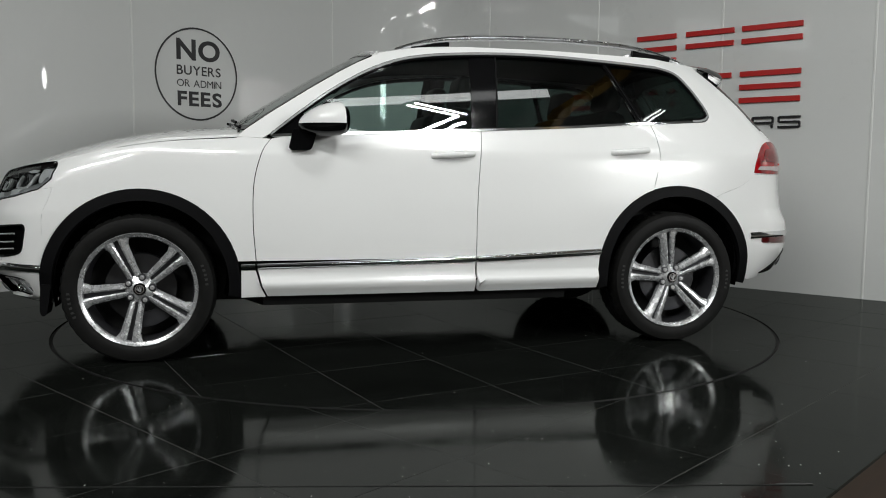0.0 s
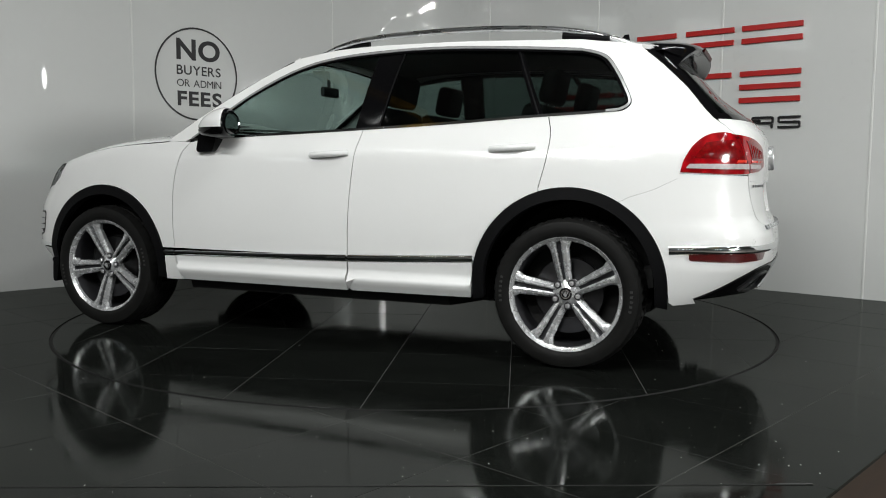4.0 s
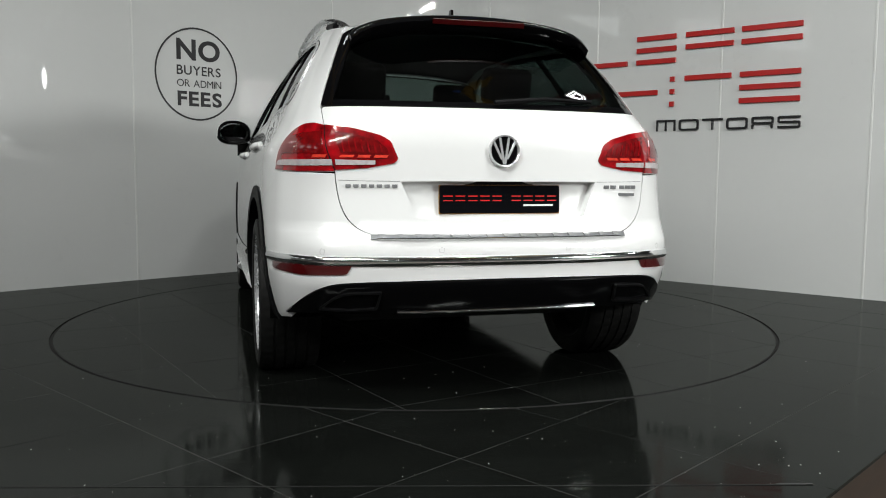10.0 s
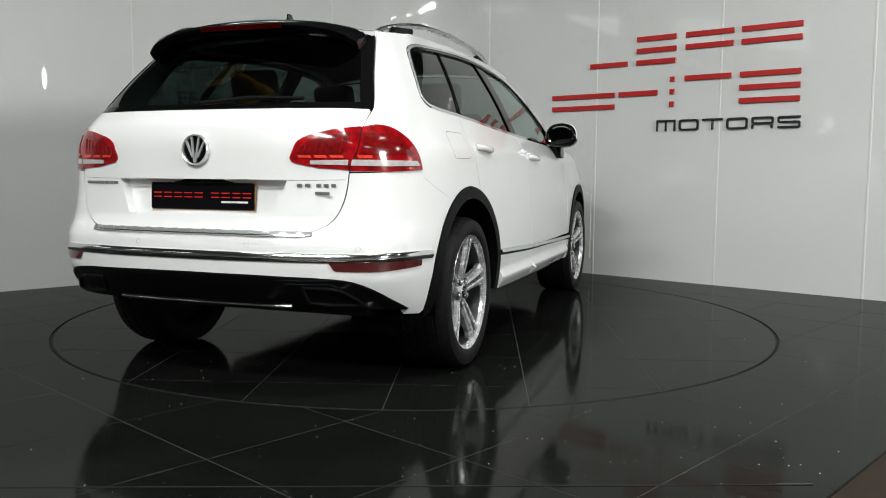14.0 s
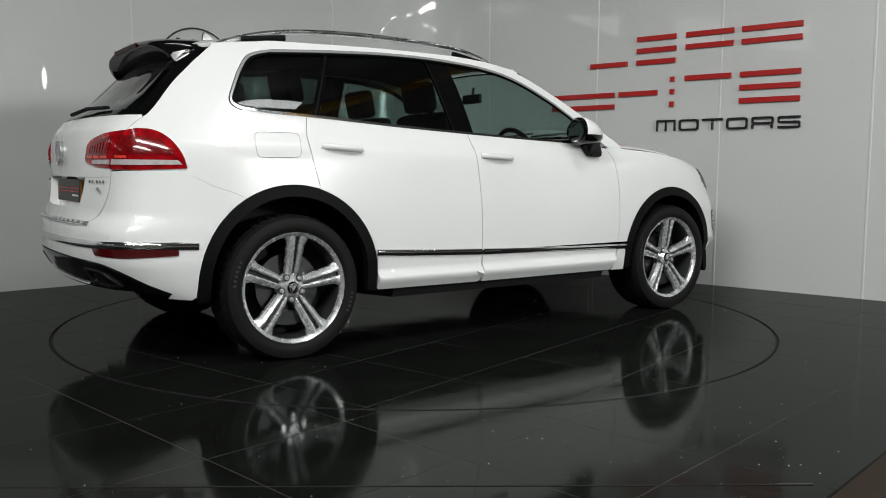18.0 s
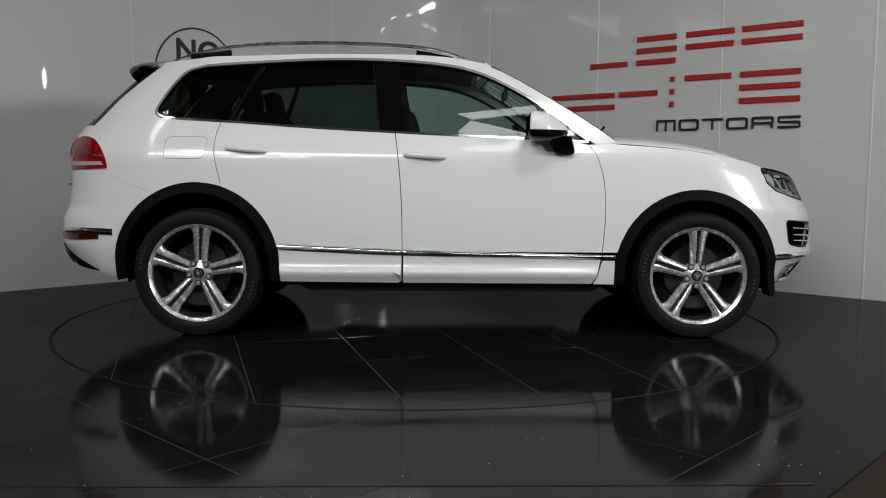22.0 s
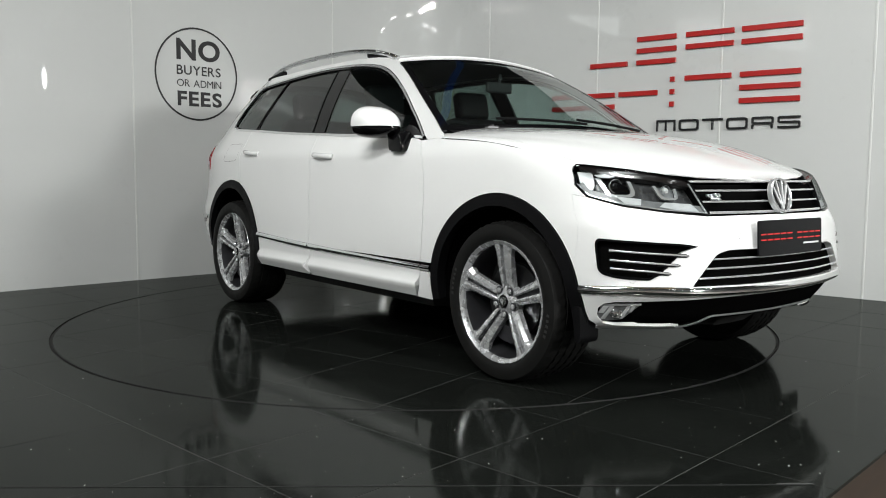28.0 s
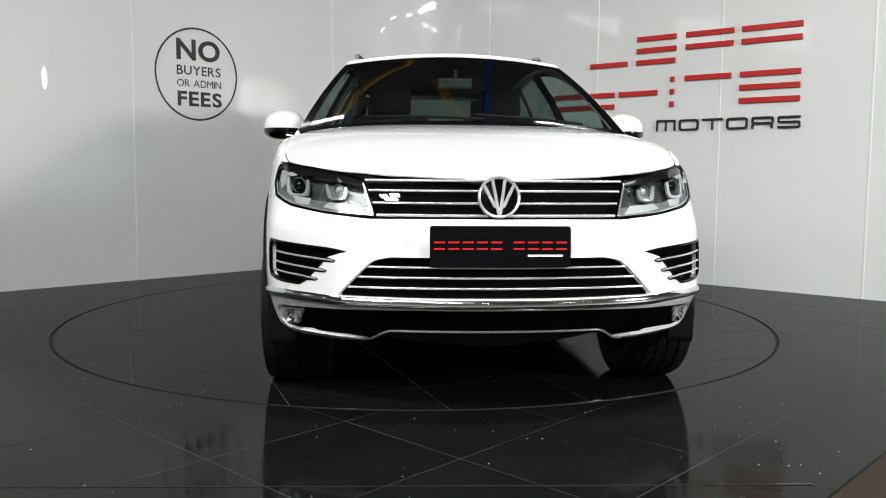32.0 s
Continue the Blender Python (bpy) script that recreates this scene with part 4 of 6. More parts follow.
    nose_panel("guide_cap", hm(cap), LAMP_SILVER, lift=-0.006, lip=0.004, cell=0.03).parent = bowl
    for y, z, r in ((0.775, 0.908, 0.026), (0.610, 0.890, 0.020)):
        p = body(*FR(y, z))
        n = Vector((0.93, 0.36 if y > 0.6 else 0.24, 0.1)).normalized()
        m = Matrix.Translation(Vector((p.x, p.y * sg, p.z)) - Vector((n.x, n.y * sg, n.z)) * 0.042) @ Vector((n.x, n.y * sg, n.z)).to_track_quat("X", "Z").to_matrix().to_4x4()
        bm = bmesh.new()
        add_lathe(bm, [(r * 1.16, 0.014), (r * 1.06, 0.016), (r * 0.95, 0.0), (r * 0.9, -0.02)], 24, m)
        part("lamp_ring", bm, LAMP_GREY, bowl, "", True)
        bm = bmesh.new()
        add_lathe(bm, [(0.001, 0.020), (r * 0.4, 0.018), (r * 0.7, 0.010), (r * 0.95, -0.006)], 24, m)
        part("projector", bm, GLOSS_BLACK if r > 0.023 else LAMP_SILVER, bowl, "", True)
    nose_panel("lamp_lens", hm(hl), LENS, lift=0.002, lip=0, cell=0.03).parent = bowl

# ---- tail ----
RC = Q_REAR
TAIL_LOW = curve2([(0.850, 0.375), (0.822, 0.418), (0.785, 0.462), (0.735, 0.498), (0.67, 0.518), (0.55, 0.526)], 5)
half = ([(RC, 0.692)] + at(RE, [(0.3, 0.692), (0.5, 0.694), (0.535, 0.702)]) + at(RE, SEAM[::-1]) + at(RE, [(0.80, 0.9553)]) + at(S, [(-1.965, 0.9583), (-1.955, 0.936), (-1.85, 0.8825), (-1.75, 0.8495)]) + arch(-AXLE, ARCH_R + 0.004, 120.6, 182, 18)
        + at(S, [(-1.932, 0.352), (-1.952, 0.338), (-2.05, 0.350)]) + at(RE, TAIL_LOW) + at(RE, [(0.3, 0.531)]) + [(RC, 0.533)])
nose_panel("rear_bumper", half_mirror(half, RC), WHITE, cell=0.045, lip=0.03)
recess = half_mirror([(RC, 0.922)] + at(RE, [(0.25, 0.922), (0.42, 0.920), (0.36, 0.775), (0.2, 0.770)]) + [(RC, 0.770)], RC)
half = [(RC, 1.218)] + at(RE, [(0.3, 1.218), (0.698, 1.219), (0.7075, 1.208), (0.7068, 1.15), (0.689, 1.05)]) + at(RE, [(y - 0.004, z + 0.002) for y, z in SEAM]) + at(RE, [(0.3, 0.7085)]) + [(RC, 0.7085)]
nose_panel("tailgate", half_mirror(half, RC), WHITE, holes=[recess], cell=0.045, lip=0.046)
nose_panel("plate_recess", recess, WHITE, lift=-0.046, lip=0)
half = [(RC, 1.60)] + at(RE, [(0.3, 1.60), (0.548, 1.585), (0.566, 1.572), (0.600, 1.50), (0.642, 1.40), (0.682, 1.30), (0.707, 1.232), (0.69, 1.222), (0.3, 1.224)]) + [(RC, 1.224)]
nose_panel("rear_screen", half_mirror(half, RC), PANE_MID, lift=-0.004, lip=0.0)
inner = [(RC, 1.585)] + at(RE, [(0.3, 1.585), (0.52, 1.57), (0.558, 1.50), (0.602, 1.40), (0.641, 1.30), (0.662, 1.25), (0.3, 1.245)]) + [(RC, 1.245)]
nose_panel("screen_border", half_mirror(half, RC), GLOSS_BLACK, holes=[half_mirror(inner, RC)], lift=-0.001, lip=0.012)
# Thin flush grey line that paints the shading of the tailgate's crease.
for sg in (1, -1):
    run = [(q if sg > 0 else 2 * RC - q, z) for q, z in at(RE, [(0.425, 0.9205), (0.55, 0.9215), (0.66, 0.924)])]
    nose_bar("tailgate_crease", run, 0.0018, LAMP_GREY, 0.0006, 0)
# step plate, chrome strip, reflectors
nose_bar("step_plate", at(RE, [(y, 0.7005) for y in (0.545, 0.4, 0.2, 0, -0.2, -0.4, -0.545)]), 0.017, LAMP_GREY, 0.008, 0.04)
nose_bar("step_edge", at(RE, [(y, 0.692) for y in (0.52, 0.4, 0.2, 0, -0.2, -0.4, -0.52)]), 0.004, CHROME, 0.013, 0.03)
for k in range(15):
    y = -0.50 + k * 0.0714
    q, z = RE(y, 0.702)
    nose_panel("step_rib", [(q - 0.016, z - 0.005), (q + 0.010, z - 0.005), (q + 0.018, z + 0.006), (q - 0.006, z + 0.006)], EMBLEM, lift=0.014, lip=0.008, cell=0.04)
run = [S(-1.93, 0.602), S(-2.02, 0.605)] + at(RE, [(0.83, 0.607), (0.7, 0.607), (0.5, 0.607), (0.25, 0.607)])
run = run + [(RC, 0.607)] + [(2 * RC - q, z) for q, z in run[::-1]]
round_bar("bumper_strip", run, 0.038, CHROME, 0.001, 0.6)
for sg in (1, -1):
    def rm(pts):
        return [(q if sg > 0 else 2 * RC - q, z) for q, z in pts]
    nose_panel("rear_reflector", rm(fillet([S(-2.02, 0.588), S(-2.02, 0.560)] + at(RE, [(0.80, 0.550), (0.64, 0.556), (0.62, 0.590), (0.8, 0.590)]), 0.008)), RED_DEEP, lift=0.006)
    # tail lamps: one on the quarter, one on the tailgate
    outer = fillet(at(RE, [(0.6738, 0.960), (0.7040, 1.140), (0.74, 1.152)]) + at(S, [(-2.098, 1.148), (-2.058, 1.132), (-2.015, 1.092), (-1.978, 1.025), (-1.965, 0.966)]) + at(RE, [(0.80, 0.958)]), [0.005, 0.005, 0.02, 0.03, 0.03, 0.03, 0.03, 0.006, 0])
    inner = fillet(at(RE, [(0.6705, 0.964), (0.7008, 1.142), (0.60, 1.128), (0.50, 1.102), (0.457, 1.078), (0.430, 1.01), (0.445, 0.992), (0.55, 0.972)]), [0.005, 0.005, 0.02, 0.02, 0.02, 0.012, 0.01, 0])
    for pts, st in ((outer, at(RE, [(0.680, 0.982), (0.684, 1.006)]) + at(S, [(-2.005, 1.004), (-1.988, 0.984)]) + at(RE, [(0.80, 0.980)])), (inner, at(RE, [(0.668, 0.983), (0.671, 1.005), (0.52, 1.002), (0.52, 0.986)]))):
        lamp = nose_panel("tail_lamp", rm(pts), RED_LENS, "red tail lamp with a clear lower strip", lift=0.005, cell=0.03)
        nose_panel("clear_strip", rm(st), CLEAR_STRIP, lift=0.009, lip=0.004, cell=0.04).parent = lamp
    joint = at(RE, [(0.6692, 0.962), (0.6752, 0.962), (0.7054, 1.142), (0.6994, 1.142)])
    nose_panel("lamp_joint", rm(joint), BLACK_PLASTIC, lift=0.0045, lip=0, cell=0.04).parent = lamp
    glows = at(RE, [(0.71, 1.03), (0.715, 1.115), (0.78, 1.11)]) + at(S, [(-2.07, 1.10), (-2.02, 1.03)])
    nose_panel("lamp_chamber", rm(glows), RED_CHAMBER, lift=0.0085, lip=0.004).parent = lamp
    glows = at(RE, [(0.65, 1.03), (0.67, 1.115), (0.60, 1.105), (0.51, 1.08), (0.475, 1.05), (0.465, 1.025)])
    nose_panel("lamp_chamber", rm(glows), RED_CHAMBER, lift=0.0085, lip=0.004).parent = lamp
    for k in range(7):
        y = 0.49 + 0.024 * k
        rib = at(RE, [(y, 1.034), (y + 0.006, 1.034), (y + 0.014, 1.066 + 0.005 * k), (y + 0.008, 1.066 + 0.005 * k)])
        nose_panel("lamp_rib", rm(rib), RED_LENS, lift=0.0105, lip=0.004, cell=0.04).parent = lamp
    # Brighter red bars: the glow within the lens is put into their colour.
    for y, z, w, h in ((0.50, 1.018, 0.055, 0.011), (0.565, 1.018, 0.050, 0.011), (0.63, 1.018, 0.055, 0.010), (0.73, 1.018, 0.06, 0.012)):
        q, zz = RE(y, z)
        nose_panel("lamp_facet", rm([(q - w / 2, zz - h / 2), (q + w / 2, zz - h / 2), (q + w / 2 - 0.006, zz + h / 2), (q - w / 2 - 0.006, zz + h / 2)]), RED_BRIGHT, lift=0.0105, lip=0.003, cell=0.04).parent = lamp
    # exhaust tip
    tip = fillet(at(RE, [(0.66, 0.487), (0.50, 0.492), (0.512, 0.415), (0.62, 0.408), (0.738, 0.412)]), [0.05, 0.012, 0.012, 0.01, 0.02])
    inn = fillet(at(RE, [(0.656, 0.480), (0.510, 0.484), (0.520, 0.422), (0.62, 0.415), (0.722, 0.419)]), [0.045, 0.010, 0.010, 0.01, 0.015])
    nose_panel("exhaust_tip", rm(tip), STEEL, holes=[rm(inn)], lift=0.016, lip=0.06, cell=0.03)
    nose_panel("exhaust_hole", rm(inn), DARK, lift=-0.04, lip=0, cell=0.04)
half = [(RC, 0.529)] + at(RE, [(0.3, 0.527)]) + at(RE, [(y - 0.003, z - 0.003) for y, z in TAIL_LOW[::-1]]) + at(RE, [(0.74, 0.392), (0.45, 0.388), (0.2, 0.385)]) + [(RC, 0.385)]
nose_panel("diffuser", half_mirror(half, RC), GLOSS_BLACK, lift=0.006, lip=0.05)
round_bar("diffuser_lip", at(RE, [(y, 0.395) for y in (0.43, 0.2, 0, -0.2, -0.43)]), 0.016, CHROME, 0.010)
badge(-2.345, 1.045, 0.066, 3, car)

# spoiler
bm = bmesh.new()
prof = [(-1.70, 1.661), (-1.80, 1.659), (-1.92, 1.649), (-1.985, 1.630), (-2.00, 1.614), (-1.98, 1.590), (-1.90, 1.570), (-1.80, 1.580), (-1.68, 1.59)]
rings = []
for k in range(25):
    v = -1 + k / 12
    sag, pull = 0.052 * v * v + 0.040 * abs(v) ** 8, 0.03 * v * v + 0.04 * abs(v) ** 8
    rings.append([bm.verts.new((min(x, -1.70 - 0.14 * abs(v) ** 5) + pull * ramp(-x, 1.66, 1.9), v * 0.565 - 0.01 * (1 if v > 0 else -1) * abs(v) ** 8, z + 0.004 - sag)) for x, z in prof])
for a, b in zip(rings, rings[1:]):
    for j in range(len(prof)):
        k = (j + 1) % len(prof)
        bm.faces.new((a[j], a[k], b[k], b[j]))
bm.faces.new(rings[0]), bm.faces.new(rings[-1][::-1])
bmesh.ops.recalc_face_normals(bm, faces=bm.faces[:])
part("spoiler", bm, GLOSS_BLACK, car, "gloss black roof spoiler", True)

bm = bmesh.new()
add_box(bm, 0.010, 0.42, 0.024, Matrix.Translation((-1.9955, 0, 1.609)) @ Matrix.Rotation(radians(-20), 4, "Y"), 0.002, 1)
part("brake_light", bm, RED_SMOKED, car, "dark red third brake light in the spoiler")

# rails, mirrors, handles, aerial, wipers
for sg in (1, -1):
    path = [(0.10, 1.645), (0.0, 1.678), (-0.15, 1.708), (-0.4, 1.728), (-0.8, 1.735), (-1.15, 1.722), (-1.4, 1.695), (-1.58, 1.655), (-1.68, 1.618)]
    pts = [(x, sg * (0.585 - 0.05 * ramp(abs(x + 0.7), 0.5, 1.0)), z - 0.012) for x, z in curve2(path, 5)]
    bm = bmesh.new()
    add_tube(bm, pts, 0.020, 10, 0.75)
    rl = part("roof_rail", bm, SATIN, car, "brushed silver roof rail", True)
    for x0, x1 in ((0.02, -0.20), (-1.32, -1.56)):
        bm = bmesh.new()
        foot = [(x0 + (x1 - x0) * k / 4) for k in range(5)]
        zz = [roof(x, 0.9).z for x in foot]
        add_tube(bm, [(x, sg * 0.565, (z + np.interp(-x, [-p[0] for p in path], [p[1] for p in path])) / 2 - 0.012) for x, z in zip(foot, zz)], 0.017, 8, 1.1)
        part("rail_foot", bm, BLACK_PLASTIC, rl, "", True)
    # door mirror
    def mirror_shape(k, bm):
        """A rounded housing that narrows forward and sweeps back outboard; k scales it about its middle."""
        bmesh.ops.create_uvsphere(bm, u_segments=28, v_segments=18, radius=1.0)
        for v in bm.verts:
            x, y, z = (math.copysign(abs(a) ** 0.82, a) for a in v.co)
            thin = 1 - 0.30 * max(x, 0) ** 2
            dx, dy, dz = (0.185 if x > 0 else 0.045) * x, 0.118 * y * thin, (0.100 if z > 0 else 0.070) * z * thin - 0.022 * max(x, 0)
            v.co = (0.480 + k * (dx - 0.22 * dy), sg * (0.988 + k * dy), 1.207 + k * dz)

    def keep(bm, co, no):
        bmesh.ops.bisect_plane(bm, geom=bm.verts[:] + bm.edges[:] + bm.faces[:], plane_co=co, plane_no=no, clear_outer=True)

    bm = bmesh.new()
    mirror_shape(1.0, bm)
    keep(bm, (0, 0, 1.196), (0, 0, -1))
    keep(bm, (0.462, sg * 0.988, 0), (-1, -0.22 * sg, 0))
    mir = part("door_mirror", bm, WHITE, car, "white door mirror with a black base", True)
    bm = bmesh.new()
    mirror_shape(1.0, bm)
    keep(bm, (0, 0, 1.190), (0, 0, 1))
    part("mirror_base", bm, GLOSS_BLACK, mir, "", True)
    bm = bmesh.new()
    mirror_shape(0.97, bm)
    keep(bm, (0.446, sg * 0.988, 0), (-1, -0.22 * sg, 0))
    part("mirror_bezel", bm, GLOSS_BLACK, mir, "", True)
    bm = bmesh.new()
    side = [(0.690, 1.170), (0.712, 1.075), (0.700, 1.062), (0.606, 1.064), (0.594, 1.080), (0.570, 1.158)]
    add_prism(bm, fillet(side, 0.012, 3), 0.075, Matrix.Translation((0, 0.962 if sg > 0 else -0.887, 0)) @ Matrix.Rotation(radians(90), 4, "X"), 0.012)
    part("mirror_foot", bm, GLOSS_BLACK, mir, "", True)
    bm = bmesh.new()
    add_lathe(bm, [(0.001, 0.0), (0.9, 0.0), (1.0, 0.006)], 28, Matrix.Translation((0.443, sg * 0.990, 1.215)) @ Matrix.Rotation(0.216 * sg, 4, "Z") @ Matrix.Diagonal((-1, 0.098, 0.068, 1)))
    part("mirror_glass", bm, MIRROR, mir)
    for x0, x1, z0, z1 in ((-0.03, -0.255, 1.043, 1.056), (-1.05, -1.275, 1.072, 1.087)):
        pts = []
        for k in range(9):
            t = k / 8
            x, z = x0 + (x1 - x0) * t, z0 + (z1 - z0) * t
            pts.append((x, sg * (skin_y(x, z) + 0.026 * math.sin(math.pi * t) ** 0.5 - 0.004), z))
        bm = bmesh.new()
        add_tube(bm, pts, 0.0165, 12, 1.0)
        hd = part("door_handle", bm, WHITE, car, "", True)
        cup = [S(x0 - 0.02, z0 - 0.028), S(x1 + 0.02, z1 - 0.028), S(x1 + 0.05, z1 + 0.002), S(x0 - 0.05, z0 + 0.002)]
        fn = skin_right if sg < 0 else skin_left
        panel("handle_cup", fillet([(q if sg < 0 else -q, z) for q, z in cup], 0.012), fn, WHITE, hd, lift=0.0012, lip=0, cell=0.04)
bm = bmesh.new()
add_prism(bm, [(0.0, 0.0), (0.11, 0.0), (0.07, 0.022), (0.035, 0.06), (0.012, 0.062)], 0.014, Matrix.Translation((-1.575, 0.007, 1.684)) @ Matrix.Rotation(radians(90), 4, "X"), 0.003)
part("roof_aerial", bm, GLOSS_BLACK, car)
bm = bmesh.new()
p0, p1 = body(*RE(0.02, 1.245)), body(*RE(-0.44, 1.262))
add_tube(bm, [p0 + Vector((-0.03, 0, 0)), p0.lerp(p1, 0.5) + Vector((-0.035, 0, 0.012)), p1 + Vector((-0.02, 0, 0))], 0.012, 6, 0.8)
wiper = part("rear_wiper", bm, BLACK_PLASTIC, car, "", True)
for v0, v1 in ((0.72, 0.05), (0.10, -0.62)):
    bm = bmesh.new()
    add_tube(bm, [windscreen(0.035 + 0.05 * k / 5, v0 + (v1 - v0) * k / 5) + Vector((0.02, 0, 0.012)) for k in range(6)], 0.008, 6)
    part("wiper", bm, BLACK_PLASTIC, car)
bm = bmesh.new()
ring = []
for k in range(17):
    v = -0.97 + 1.94 * k / 16
    w = windscreen(0.02, v)
    b = bonnet(0.985, v * 0.93)
    ring.append((bm.verts.new(w), bm.verts.new(Vector((b.x, b.y, b.z - 0.012)))))
for a, b in zip(ring, ring[1:]):
    bm.faces.new((a[0], b[0], b[1], a[1]))
part("scuttle", bm, BLACK_PLASTIC, car)

# fuel flap: a fine joint round it on the right rear quarter
flap = fillet(at(S, [(-1.385, 1.150), (-1.625, 1.150), (-1.635, 1.022), (-1.40, 1.025)]), 0.035)
flap_in = fillet(at(S, [(-1.3868, 1.1482), (-1.6232, 1.1482), (-1.6332, 1.0238), (-1.4018, 1.0268)]), 0.033)
panel("fuel_flap_joint", flap, skin_right, BLACK_PLASTIC, car, holes=[flap_in], lift=0.0012, lip=0, cell=0.06)

# ---- number plates with barred print ----


def plate(x, z0, z1, lean, edge):
    h, sg = z1 - z0, 1 if x > 0 else -1
    m = Matrix.Translation((x, 0, (z0 + z1) / 2)) @ Matrix.Rotation(radians(lean), 4, "Y")
    bm = bmesh.new()
    add_prism(bm, fillet([(-h / 2, -0.260), (h / 2, -0.260), (h / 2, 0.260), (-h / 2, 0.260)], 0.012), 0.008, m @ Matrix.Translation((-0.004, 0, 0)) @ Matrix.Rotation(radians(90), 4, "Y"), 0.001)
    pl = part("number_plate", bm, PLATE_BLACK, car, "glossy black show plate with red print")
    k = h / 0.14
    for i in range(9):
        y = (-0.215 + i * 0.0525 + (0.02 if i > 3 else -0.01)) * -sg
        for dz in (0.011, -0.011):
            bm = bmesh.new()
            add_box(bm, 0.004, 0.040, 0.0055 * k, m @ Matrix.Translation((0.0035 * sg, -y * -1, 0.004 + dz * k)))
            part("print_bar", bm, RED_INK, pl)
    bm = bmesh.new()
    add_box(bm, 0.004, 0.13, 0.008, m @ Matrix.Translation((0.0035 * sg, 0.165 * sg, -0.030 * k)))
    part("print_bar", bm, WHITE_INK, pl)
    if edge:
        bm = bmesh.new()
        add_box(bm, 0.006, 0.524, h + 0.004, m @ Matrix.Translation((-0.003 * sg, 0, -0.001)), 0.002, 1)
        part("plate_backing", bm, PLATE_AMBER, pl)
    else:
        bm = bmesh.new()
        add_box(bm, 0.022, 0.46, h * 0.7, m @ Matrix.Translation((-0.015, 0, 0)), 0.004, 1)
        part("plate_holder", bm, BLACK_PLASTIC, pl)


plate(2.322, 0.612, 0.764, -3, False)
plate(-2.306, 0.792, 0.906, 2, True)
# model lettering as chrome bars
for y0, n, z, step, w, h in ((0.625, 7, 0.902, 0.030, 0.021, 0.013), (-0.475, 2, 0.900, 0.034, 0.025, 0.014), (-0.555, 3, 0.900, 0.030, 0.023, 0.014), (-0.50, 1, 0.868, 0.03, 0.11, 0.013)):
    for i in range(n):
        y = y0 - i * step if n > 1 else y0 - 0.055
        p = body(*RE(y, z))
        bm = bmesh.new()
        add_box(bm, 0.006, w, h, Matrix.Translation(p + Vector((-0.003, 0, 0))) @ Matrix.Rotation(0.12 * y / 0.5 * 1.2, 4, "Z"), 0.001, 1)
        part("letter_bar", bm, LAMP_GREY, car)

# ---- wheels ----
TYRE_R, RIM_R, TYRE_W = 0.372, 0.285, 0.275


